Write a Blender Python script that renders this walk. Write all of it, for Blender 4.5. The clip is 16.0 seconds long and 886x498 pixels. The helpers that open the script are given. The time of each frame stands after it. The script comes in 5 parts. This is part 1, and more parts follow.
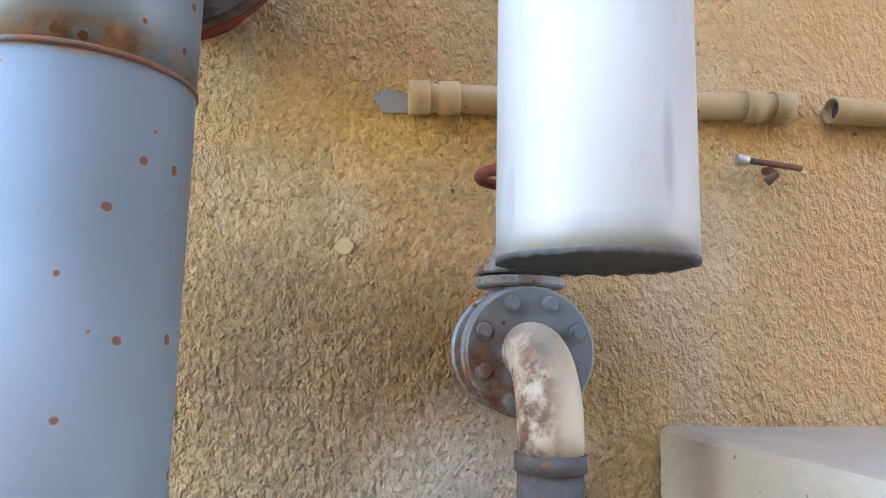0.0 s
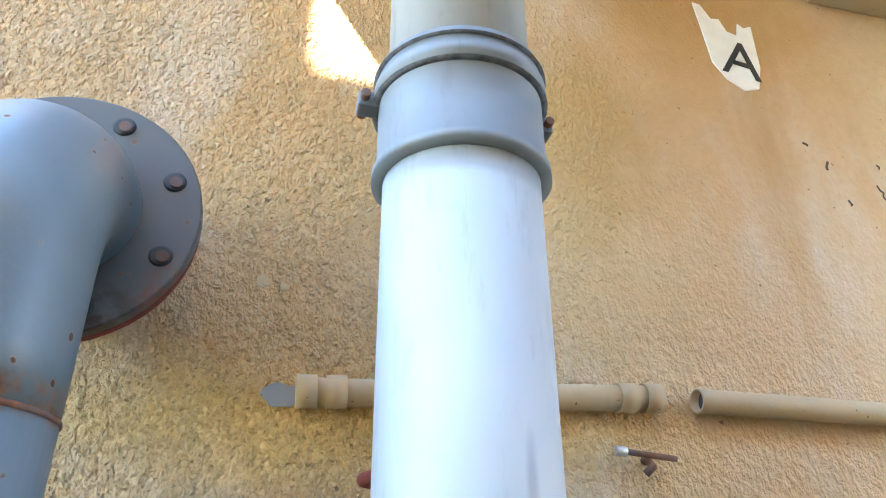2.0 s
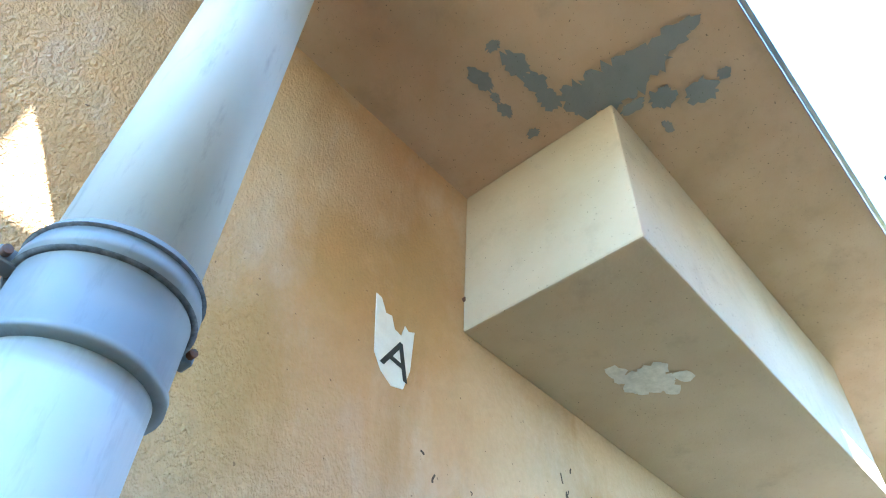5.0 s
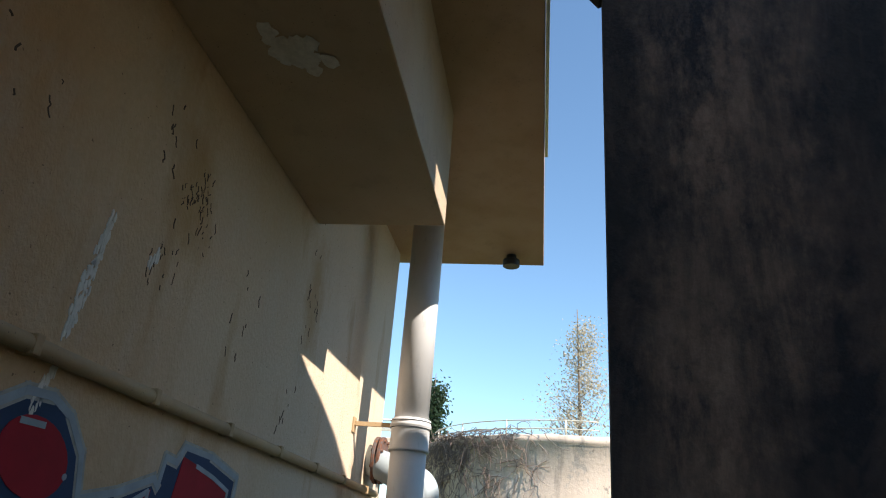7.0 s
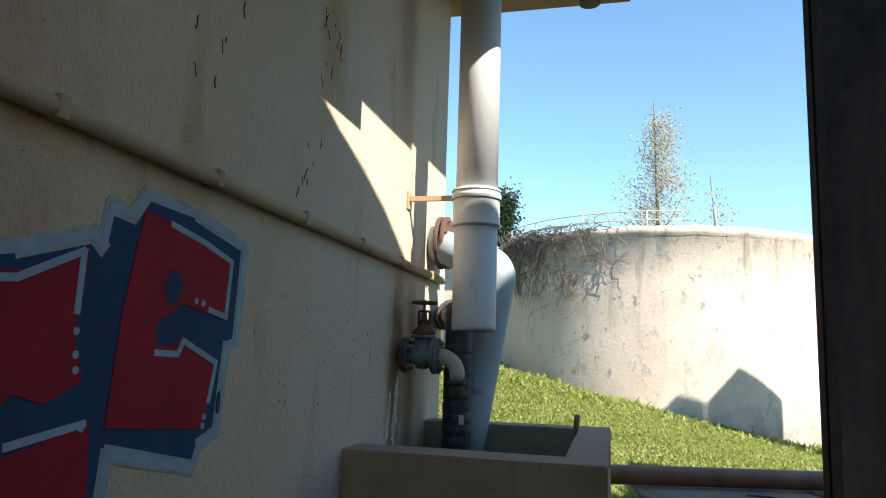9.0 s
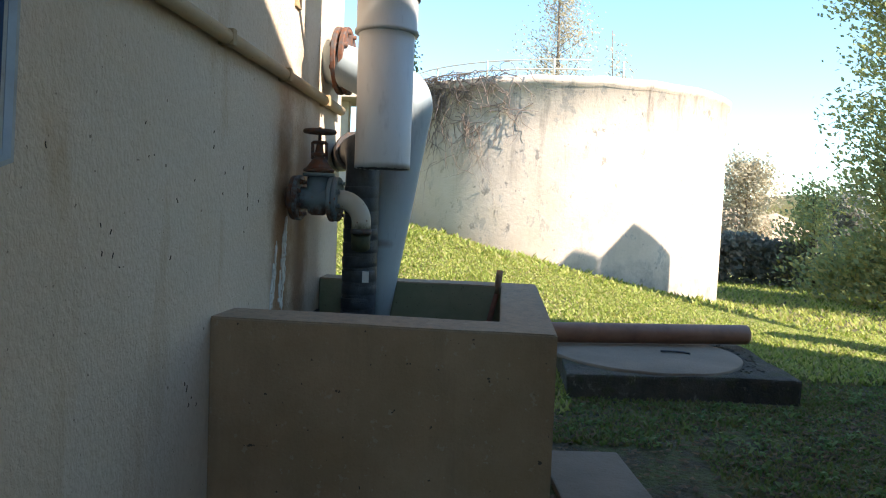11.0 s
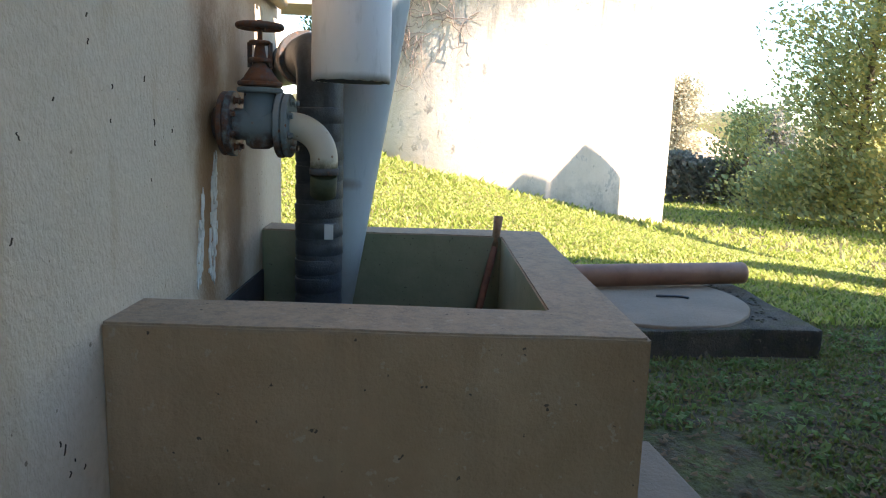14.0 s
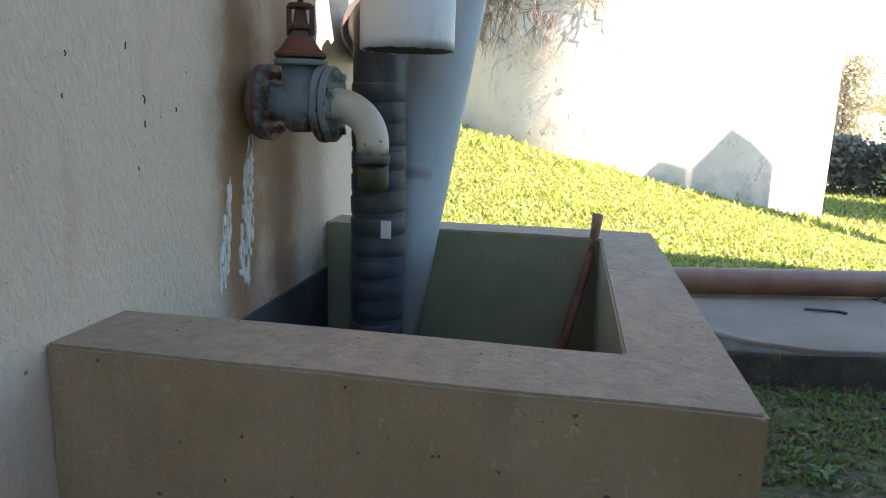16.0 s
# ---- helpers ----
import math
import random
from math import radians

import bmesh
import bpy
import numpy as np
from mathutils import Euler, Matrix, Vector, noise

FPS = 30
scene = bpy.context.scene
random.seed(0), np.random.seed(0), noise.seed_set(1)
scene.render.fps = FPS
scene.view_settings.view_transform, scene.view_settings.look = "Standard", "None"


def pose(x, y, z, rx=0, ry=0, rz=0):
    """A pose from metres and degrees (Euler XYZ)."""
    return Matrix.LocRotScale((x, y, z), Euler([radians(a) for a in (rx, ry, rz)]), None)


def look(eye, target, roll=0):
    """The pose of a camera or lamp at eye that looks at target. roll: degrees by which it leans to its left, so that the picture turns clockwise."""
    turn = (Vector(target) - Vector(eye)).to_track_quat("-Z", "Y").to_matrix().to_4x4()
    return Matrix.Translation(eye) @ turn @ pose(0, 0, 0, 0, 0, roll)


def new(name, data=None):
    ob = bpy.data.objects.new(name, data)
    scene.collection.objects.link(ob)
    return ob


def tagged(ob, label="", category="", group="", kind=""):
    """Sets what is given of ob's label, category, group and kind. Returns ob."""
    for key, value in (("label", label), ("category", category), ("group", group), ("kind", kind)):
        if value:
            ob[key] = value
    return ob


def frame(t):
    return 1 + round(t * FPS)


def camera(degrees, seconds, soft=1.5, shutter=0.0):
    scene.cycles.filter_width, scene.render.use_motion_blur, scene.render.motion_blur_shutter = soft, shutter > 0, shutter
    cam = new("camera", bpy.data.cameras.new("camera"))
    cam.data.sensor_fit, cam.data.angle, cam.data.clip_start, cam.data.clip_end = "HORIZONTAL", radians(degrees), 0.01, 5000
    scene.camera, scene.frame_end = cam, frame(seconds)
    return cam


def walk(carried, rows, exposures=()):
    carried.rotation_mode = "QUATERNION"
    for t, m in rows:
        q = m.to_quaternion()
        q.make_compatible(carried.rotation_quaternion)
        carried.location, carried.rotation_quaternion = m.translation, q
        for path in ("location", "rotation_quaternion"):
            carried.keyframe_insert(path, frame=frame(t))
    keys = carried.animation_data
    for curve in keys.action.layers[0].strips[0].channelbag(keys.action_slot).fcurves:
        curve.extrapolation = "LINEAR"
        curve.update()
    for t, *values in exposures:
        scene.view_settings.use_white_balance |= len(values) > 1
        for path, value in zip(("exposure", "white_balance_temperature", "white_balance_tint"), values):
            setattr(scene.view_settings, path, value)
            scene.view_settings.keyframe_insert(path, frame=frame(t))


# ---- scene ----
cam = camera(65.0, 16.0, 1.1)
PATH = [
    (0, (0.052, -0.047, 1.462), (0.297, 1.919, 1.737), 1.2),
    (0.5, (0.049, -0.068, 1.485), (0.252, 1.884, 1.871), 1.2),
    (1, (0.051, -0.087, 1.512), (0.303, 1.83, 2.02), 0.6),
    (1.5, (0.072, -0.104, 1.551), (0.408, 1.737, 2.256), -0.0),
    (2, (0.091, -0.125, 1.58), (0.533, 1.608, 2.475), -0.4),
    (2.5, (0.115, -0.156, 1.599), (0.692, 1.487, 2.584), 0.1),
    (3, (0.127, -0.184, 1.609), (0.727, 1.409, 2.66), -0.1),
    (3.2, (0.131, -0.197, 1.617), (0.707, 1.35, 2.746), -0.4),
    (5.5, (0.119, -0.198, 1.616), (1.342, 0.526, 3.023), 3.5),
    (6, (0.144, -0.191, 1.579), (1.664, 0.292, 2.787), 5.4),
    (6.5, (0.165, -0.207, 1.545), (1.86, 0.14, 2.548), 4.2),
    (7, (0.254, -0.197, 1.515), (2.066, 0.099, 2.31), 4.7),
    (7.5, (0.49, -0.219, 1.468), (2.337, 0.218, 2.099), 4.6),
    (8, (0.835, -0.218, 1.452), (2.676, 0.399, 1.931), 5.3),
    (8.5, (1.092, -0.142, 1.424), (2.991, 0.327, 1.843), 2.8),
    (9, (1.39, -0.043, 1.418), (3.311, 0.441, 1.698), 1.8),
    (9.5, (1.679, 0.027, 1.372), (3.616, 0.502, 1.513), 1.0),
    (10, (1.847, 0.058, 1.335), (3.794, 0.514, 1.337), 2.2),
    (12.3, (2.863, 0.435, 1.344), (4.852, 0.301, 1.177), 2.0),
    (12.5, (2.94, 0.444, 1.336), (4.929, 0.319, 1.167), 2.3),
    (13, (3.109, 0.468, 1.359), (5.092, 0.55, 1.12), 3.9),
    (13.5, (3.176, 0.53, 1.369), (5.155, 0.495, 1.081), 1.3),
    (14, (3.206, 0.55, 1.372), (5.176, 0.507, 1.032), 2.2),
    (14.5, (3.29, 0.492, 1.371), (5.257, 0.543, 1.014), 1.4),
    (15, (3.444, 0.378, 1.391), (5.401, 0.637, 1.066), 2.9),
    (15.5, (3.52, 0.353, 1.396), (5.475, 0.672, 1.116), 1.8),
    (16, (3.69, 0.348, 1.36), (5.621, 0.689, 0.965), 1.9),
]
EXPOSURES = [(0, 4.85, 7800, 26), (1.5, 5.0, 7000, 19), (3.0, 4.55, 6200, 14), (5.5, 4.8, 5200, 9), (6.0, 3.25, 6000, 11), (6.5, 2.1, 6500, 14), (7.0, 1.1, 6800, 15),
             (8.0, 1.2, 6900, 14), (9.0, 1.25, 6600, 10), (10.0, 1.45, 6700, 13), (12.5, 1.9, 7200, 15), (13.5, 2.2, 7300, 18), (14.5, 2.45, 7300, 20), (16.0, 2.65, 7300, 20)]
walk(cam, [(t, look(eye, target, roll)) for t, eye, target, roll in PATH], EXPOSURES)

# ---- sky and sun ----
SUN_DIR = Vector((0.65, 1.0, -1.03)).normalized()
world = bpy.data.worlds.new("sky")
scene.world = world
world.use_nodes = True
wn = world.node_tree.nodes
sky = wn.new("ShaderNodeTexSky")
sky.sky_type = "NISHITA"
sky.sun_disc = False
sky.sun_elevation = math.asin(-SUN_DIR.z)
sky.sun_rotation = math.atan2(-SUN_DIR.x, -SUN_DIR.y)
sky.air_density, sky.dust_density, sky.ozone_density = 1.0, 0.0, 3.0
wn["Background"].inputs["Strength"].default_value = 0.125
clear = wn.new("ShaderNodeMix")
clear.data_type, clear.blend_type = "RGBA", "MULTIPLY"
clear.inputs["Factor"].default_value = 1.0
clear.inputs["B"].default_value = (0.84, 1.0, 0.98, 1)
world.node_tree.links.new(sky.outputs[0], clear.inputs["A"])
world.node_tree.links.new(clear.outputs["Result"], wn["Background"].inputs["Color"])
lamp = bpy.data.lights.new("sun", "SUN")
lamp.energy, lamp.angle, lamp.color = 5.0, radians(0.5), (1.0, 0.94, 0.84)
new("sun", lamp).matrix_world = look((0, -30, 30), Vector((0, -30, 30)) + SUN_DIR)


WY = 1.32          # face of the painted wall


# ---- materials ----
class Mat:
    """A small builder for procedural materials on object-space metres."""

    def __init__(self, name, rough=0.8, metal=0.0):
        self.m = bpy.data.materials.new(name)
        self.m.use_nodes = True
        self.t = self.m.node_tree
        self.n = self.t.nodes
        self.b = self.n["Principled BSDF"]
        self.b.inputs["Roughness"].default_value = rough
        self.b.inputs["Metallic"].default_value = metal
        geo = self.n.new("ShaderNodeNewGeometry")
        self.pos = geo.outputs["Position"]
        self.island = geo.outputs["Random Per Island"]
        self.height = None

    def link(self, a, b):
        self.t.links.new(a, b)

    def mapped(self, scale=(1, 1, 1), turn=(0, 0, 0)):
        mp = self.n.new("ShaderNodeMapping")
        mp.inputs["Scale"].default_value = scale
        mp.inputs["Rotation"].default_value = [radians(a) for a in turn]
        self.link(self.pos, mp.inputs["Vector"])
        return mp.outputs[0]

    def noise(self, scale, detail=4, rough=0.6, stretch=(1, 1, 1), turn=(0, 0, 0), distort=0.0):
        tx = self.n.new("ShaderNodeTexNoise")
        tx.inputs["Scale"].default_value = scale
        tx.inputs["Detail"].default_value = detail
        tx.inputs["Roughness"].default_value = rough
        tx.inputs["Distortion"].default_value = distort
        self.link(self.mapped(stretch, turn), tx.inputs["Vector"])
        return tx.outputs["Fac"]

    def cells(self, scale, stretch=(1, 1, 1)):
        tx = self.n.new("ShaderNodeTexVoronoi")
        tx.inputs["Scale"].default_value = scale
        self.link(self.mapped(stretch), tx.inputs["Vector"])
        return tx.outputs["Distance"]

    def ramp(self, fac, lo, hi, invert=False):
        r = self.n.new("ShaderNodeMapRange")
        r.inputs["From Min"].default_value, r.inputs["From Max"].default_value = lo, hi
        if invert:
            r.inputs["To Min"].default_value, r.inputs["To Max"].default_value = 1, 0
        self.link(fac, r.inputs["Value"])
        return r.outputs[0]

    def blot(self, centre, size):
        """A ragged patch round a place, 1 inside and 0 outside."""
        sub = self.n.new("ShaderNodeVectorMath")
        sub.operation = "SUBTRACT"
        self.link(self.pos, sub.inputs[0])
        sub.inputs[1].default_value = centre
        div = self.n.new("ShaderNodeVectorMath")
        div.operation = "DIVIDE"
        self.link(sub.outputs[0], div.inputs[0])
        div.inputs[1].default_value = size
        ln = self.n.new("ShaderNodeVectorMath")
        ln.operation = "LENGTH"
        self.link(div.outputs[0], ln.inputs[0])
        wob = self.math("ADD", ln.outputs["Value"], self.math("MULTIPLY", self.noise(6, 5, 0.65), 1.1))
        return self.ramp(wob, 0.95, 1.6, invert=True)

    def math(self, op, a, b):
        r = self.n.new("ShaderNodeMath")
        r.operation = op
        for k, v in enumerate((a, b)):
            if isinstance(v, (int, float)):
                r.inputs[k].default_value = v
            else:
                self.link(v, r.inputs[k])
        return r.outputs[0]

    def axis(self, which):
        r = self.n.new("ShaderNodeSeparateXYZ")
        self.link(self.pos, r.inputs[0])
        return r.outputs[which]

    def mix(self, fac, a, b):
        r = self.n.new("ShaderNodeMix")
        r.data_type = "RGBA"
        for sock, v in ((r.inputs["Factor"], fac), (r.inputs["A"], a), (r.inputs["B"], b)):
            if isinstance(v, (int, float)):
                sock.default_value = v
            elif isinstance(v, tuple):
                sock.default_value = (*v, 1)
            else:
                self.link(v, sock)
        return r.outputs["Result"]

    def color(self, c):
        if isinstance(c, tuple):
            self.b.inputs["Base Color"].default_value = (*c, 1)
        else:
            self.link(c, self.b.inputs["Base Color"])
        return self

    def bump(self, h, strength=0.5, distance=0.01):
        bp = self.n.new("ShaderNodeBump")
        bp.inputs["Strength"].default_value = strength
        bp.inputs["Distance"].default_value = distance
        self.link(h, bp.inputs["Height"])
        if self.height is not None:
            self.link(self.height, bp.inputs["Normal"])
        self.height = bp.outputs[0]
        self.link(self.height, self.b.inputs["Normal"])
        return self

    def done(self):
        return self.m


def mat_stucco():
    m = Mat("ochre_render", 0.85)
    big = m.ramp(m.noise(0.9, 5, 0.6), 0.42, 0.62)
    pale = m.ramp(m.noise(2.3, 5, 0.65, (1, 1, 0.45)), 0.5, 0.68)
    fine = m.ramp(m.noise(38, 3, 0.6), 0.35, 0.7)
    base = m.mix(big, (0.50, 0.285, 0.12), (0.56, 0.355, 0.18))
    base = m.mix(m.math("MULTIPLY", pale, 0.6), base, (0.53, 0.41, 0.31))
    # Paler beige along x: the far end's overexposure put into the paint colour.
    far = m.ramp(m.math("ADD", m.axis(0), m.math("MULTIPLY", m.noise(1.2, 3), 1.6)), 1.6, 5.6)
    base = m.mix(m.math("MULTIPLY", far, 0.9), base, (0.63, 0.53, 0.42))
    base = m.mix(m.math("MULTIPLY", fine, 0.16), base, (0.30, 0.19, 0.08))
    stain = m.math("MULTIPLY", m.ramp(m.noise(1.7, 5, 0.6, (2.2, 1, 0.5)), 0.57, 0.72), 0.5)
    base = m.mix(stain, base, (0.36, 0.20, 0.07))
    rusty = m.math("MULTIPLY", m.blot((0.10, WY, 1.43), (0.50, 1, 0.24)), 0.9)
    base = m.mix(rusty, base, (0.30, 0.13, 0.03))
    # Brown patch by the big pipe: dirt, and the pipe's shade put into colour.
    base = m.mix(m.math("MULTIPLY", m.blot((-0.02, WY, 1.32), (0.34, 1, 0.4)), 0.6), base, (0.24, 0.15, 0.075))
    base = m.mix(m.math("MULTIPLY", m.blot((0.30, WY, 1.18), (0.26, 1, 0.2)), 0.8), base, (0.60, 0.50, 0.42))
    base = m.mix(m.math("MULTIPLY", m.blot((5.66, WY, 1.3), (0.14, 1, 0.75)), 0.6), base, (0.36, 0.24, 0.14))
    base = m.mix(m.math("MULTIPLY", m.blot((0.3, WY, 1.9), (0.9, 1, 0.13)), 0.5), base, (0.58, 0.32, 0.06))
    pits = m.ramp(m.noise(48, 2, 0.5), 0.735, 0.765)
    base = m.mix(m.math("MULTIPLY", pits, 0.7), base, (0.10, 0.06, 0.03))
    smoke = m.math("MULTIPLY", m.ramp(m.noise(1.3, 6, 0.7, (1, 1, 0.6), (0, 0, 0), 0.6), 0.5, 0.66), 0.45)
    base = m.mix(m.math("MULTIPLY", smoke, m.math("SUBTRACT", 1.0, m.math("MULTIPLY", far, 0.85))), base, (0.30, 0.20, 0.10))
    for bx, bz, wx, wz in ((1.15, 3.35, 0.30, 0.35), (1.55, 3.55, 0.35, 0.5), (0.85, 2.75, 0.25, 0.4), (2.75, 2.85, 0.22, 0.4), (4.45, 2.95, 0.2, 0.5)):
        base = m.mix(m.math("MULTIPLY", m.blot((bx, WY, bz), (wx, 1, wz)), 0.55), base, (0.38, 0.21, 0.055))
    for bx, bz, wx, wz in ((5.66, 1.1, 0.22, 0.85), (5.62, 1.0, 0.12, 0.7), (5.95, 1.2, 0.2, 1.1)):
        base = m.mix(m.math("MULTIPLY", m.blot((bx, WY, bz), (wx, 1, wz)), 0.7), base, (0.27, 0.14, 0.06))
    m.color(base)
    coarse = m.ramp(m.math("ADD", m.axis(0), m.math("MULTIPLY", m.axis(2), 0.7)), 1.2, 3.4, invert=True)
    amount = m.math("ADD", m.math("MULTIPLY", coarse, 0.9), 0.14)
    crumbs = m.ramp(m.noise(86, 2, 0.5, (1.0, 1, 0.7), (0, 28, 0), 0.3), 0.36, 0.70)
    m.bump(m.math("MULTIPLY", crumbs, amount), 1.0, 0.014)
    m.bump(m.math("MULTIPLY", m.noise(150, 3, 0.6), amount), 0.9, 0.008)
    m.bump(m.noise(230, 2), 0.3, 0.002)
    return m.done()


def mat_plaster(name, a, b, rough=0.85, relief=0.25):
    m = Mat(name, rough)
    base = m.mix(m.ramp(m.noise(1.6, 5, 0.6), 0.35, 0.7), a, b)
    dirt = m.math("MULTIPLY", m.ramp(m.noise(5, 5, 0.7), 0.55, 0.75), 0.35)
    base = m.mix(dirt, base, tuple(c * 0.55 for c in a))
    pits = m.ramp(m.noise(85, 2, 0.5), 0.70, 0.74)
    base = m.mix(m.math("MULTIPLY", pits, 0.75), base, (0.05, 0.04, 0.03))
    m.color(base).bump(m.noise(45, 4), relief, 0.008).bump(m.noise(3, 3), 0.15, 0.02)
    return m.done()


def mat_painted_steel(name, paint, rust=0.6, rough=0.45, stains=()):
    m = Mat(name, rough)
    base = m.mix(m.ramp(m.noise(3.5, 4), 0.35, 0.7), paint, tuple(c * 0.82 for c in paint))
    ragged_cell = m.math("ADD", m.cells(23), m.math("MULTIPLY", m.noise(90, 3), 0.12))
    where = m.math("MULTIPLY", m.ramp(m.noise(6, 3, 0.6), 0.44, 0.58), 0.10)
    spots = m.ramp(m.math("SUBTRACT", ragged_cell, where), 0.085, 0.115, invert=True)
    blot = m.math("MULTIPLY", spots, rust)
    halo = m.math("MULTIPLY", m.ramp(m.math("SUBTRACT", ragged_cell, where), 0.09, 0.18, invert=True), 0.35 * rust)
    base = m.mix(halo, base, (0.28, 0.17, 0.10))
    for at, size, tone in stains:
        patch = m.math("MULTIPLY", m.blot(at, size), m.ramp(m.noise(26, 5, 0.7), 0.40, 0.56))
        base = m.mix(patch, base, m.mix(m.ramp(m.noise(30, 4), 0.4, 0.6), tone, tuple(c * 0.5 for c in tone)))
    base = m.mix(blot, base, (0.13, 0.05, 0.025))
    m.color(base).bump(m.noise(60, 3), 0.15, 0.003).bump(spots, 0.3, 0.002)
    m.link(m.math("ADD", m.math("MULTIPLY", blot, 0.4), rough), m.b.inputs["Roughness"])
    return m.done()


def mat_rusty(name="rusty_iron", a=(0.16, 0.06, 0.03), b=(0.10, 0.09, 0.09)):
    m = Mat(name, 0.8, 0.2)
    base = m.mix(m.ramp(m.noise(22, 5, 0.65), 0.4, 0.62), a, b)
    base = m.mix(m.math("MULTIPLY", m.ramp(m.noise(60, 4), 0.55, 0.7), 0.5), base, (0.28, 0.11, 0.04))
    m.color(base).bump(m.noise(70, 4), 0.5, 0.004)
    return m.done()


def mat_pvc(name, c, grime=()):
    m = Mat(name, 0.55)
    base = m.mix(m.ramp(m.noise(5, 4, 0.6, (1, 1, 0.35)), 0.4, 0.75), c, tuple(k * 0.86 for k in c))
    scuff = m.math("MULTIPLY", m.ramp(m.noise(22, 5, 0.7, (1, 1, 0.22)), 0.56, 0.74), 0.55)
    base = m.mix(scuff, base, tuple(k * 0.55 for k in c))
    for at, size, tone in grime:
        base = m.mix(m.math("MULTIPLY", m.blot(at, size), 0.6), base, tone)
    m.color(base).bump(m.noise(40, 3), 0.08, 0.002)
    return m.done()


def mat_simple(name, c, rough=0.6, metal=0.0, var=0.3, scale=20, relief=0.2):
    m = Mat(name, rough, metal)
    base = m.mix(m.ramp(m.noise(scale, 5, 0.6), 0.35, 0.7), c, tuple(k * (1 - var) for k in c))
    m.color(base).bump(m.noise(scale * 4, 3), relief, 0.003)
    return m.done()


def mat_concrete_tank():
    m = Mat("tank_render", 0.9)
    base = m.mix(m.ramp(m.noise(0.7, 5, 0.65), 0.35, 0.65), (0.66, 0.55, 0.46), (0.55, 0.45, 0.365))
    high = m.ramp(m.math("ADD", m.axis(2), m.math("MULTIPLY", m.noise(1.5, 4, 0.6, (1, 1, 0.05)), 4.0)), 3.2, 6.2)
    streak = m.math("MULTIPLY", m.ramp(m.noise(2.6, 7, 0.75, (1, 1, 0.10)), 0.53, 0.66), m.math("ADD", m.math("MULTIPLY", high, 0.8), 0.15))
    base = m.mix(m.math("MULTIPLY", streak, 0.9), base, (0.20, 0.175, 0.155))
    peel = m.ramp(m.noise(2.2, 8, 0.78, (1, 1, 0.6)), 0.555, 0.585)
    base = m.mix(m.math("MULTIPLY", peel, 0.7), base, (0.36, 0.33, 0.30))
    # Darker low down: depth of the house's shadow put into the render colour.
    foot_shade = m.ramp(m.math("ADD", m.axis(2), m.math("MULTIPLY", m.noise(2.5, 6, 0.7), 2.4)), 0.7, 1.7, invert=True)
    base = m.mix(m.math("MULTIPLY", foot_shade, 0.75), base, (0.25, 0.22, 0.19))
    grey = m.ramp(m.noise(3.1, 7, 0.75, (1, 1, 0.8)), 0.60, 0.63)
    base = m.mix(m.math("MULTIPLY", grey, 0.7), base, (0.17, 0.16, 0.15))
    # Ochre render on the left, with that side's dimmer light put into the colour.
    ochre = m.ramp(m.math("ADD", m.axis(1), m.math("MULTIPLY", m.noise(0.9, 4), 3.0)), 1.6, 4.2)
    base = m.mix(m.math("MULTIPLY", ochre, 0.7), base, (0.50, 0.36, 0.20))
    m.color(base).bump(m.noise(14, 6, 0.7), 0.3, 0.03)
    return m.done()


def mat_dark_wall():
    m = Mat("shade_dark_render", 0.95)
    # Near-black base puts the wall's shaded side into its colour; brown patches on top.
    base = m.mix(m.ramp(m.noise(1.0, 6, 0.65, (1, 1.0, 0.5), (0, 0, 0), 0.5), 0.46, 0.66), (0.011, 0.011, 0.015), (0.15, 0.10, 0.075))
    for at, size in (((2.8, -0.85, 3.45), (1, 0.55, 0.8)), ((2.8, -0.9, 2.6), (1, 0.4, 0.7)), ((2.8, -0.75, 2.0), (1, 0.3, 0.6))):
        base = m.mix(m.math("MULTIPLY", m.blot(at, size), m.ramp(m.noise(4.5, 7, 0.75, (1, 1, 0.45)), 0.40, 0.64)), base, (0.17, 0.115, 0.085))
    streak = m.ramp(m.noise(1.6, 6, 0.7, (1, 1.6, 0.2), (0, 0, 0), 0.4), 0.48, 0.68)
    base = m.mix(m.math("MULTIPLY", streak, 0.8), base, (0.016, 0.015, 0.016))
    base = m.mix(m.math("MULTIPLY", m.ramp(m.noise(14, 5, 0.7), 0.5, 0.68), 0.5), base, (0.04, 0.034, 0.032))
    m.color(base).bump(m.noise(28, 6, 0.7), 0.7, 0.015)
    return m.done()


def mat_ground():
    m = Mat("soil_and_turf", 0.95)
    base = m.mix(m.ramp(m.noise(2.5, 5, 0.65), 0.38, 0.62), (0.075, 0.085, 0.022), (0.12, 0.125, 0.035))
    base = m.mix(m.math("MULTIPLY", m.ramp(m.noise(3.5, 6, 0.7), 0.44, 0.58), 0.85), base, (0.085, 0.06, 0.036))
    base = m.mix(m.math("MULTIPLY", m.ramp(m.noise(24, 4), 0.5, 0.7), 0.5), base, (0.04, 0.032, 0.02))
    m.color(base).bump(m.noise(30, 5), 0.9, 0.04)
    return m.done()


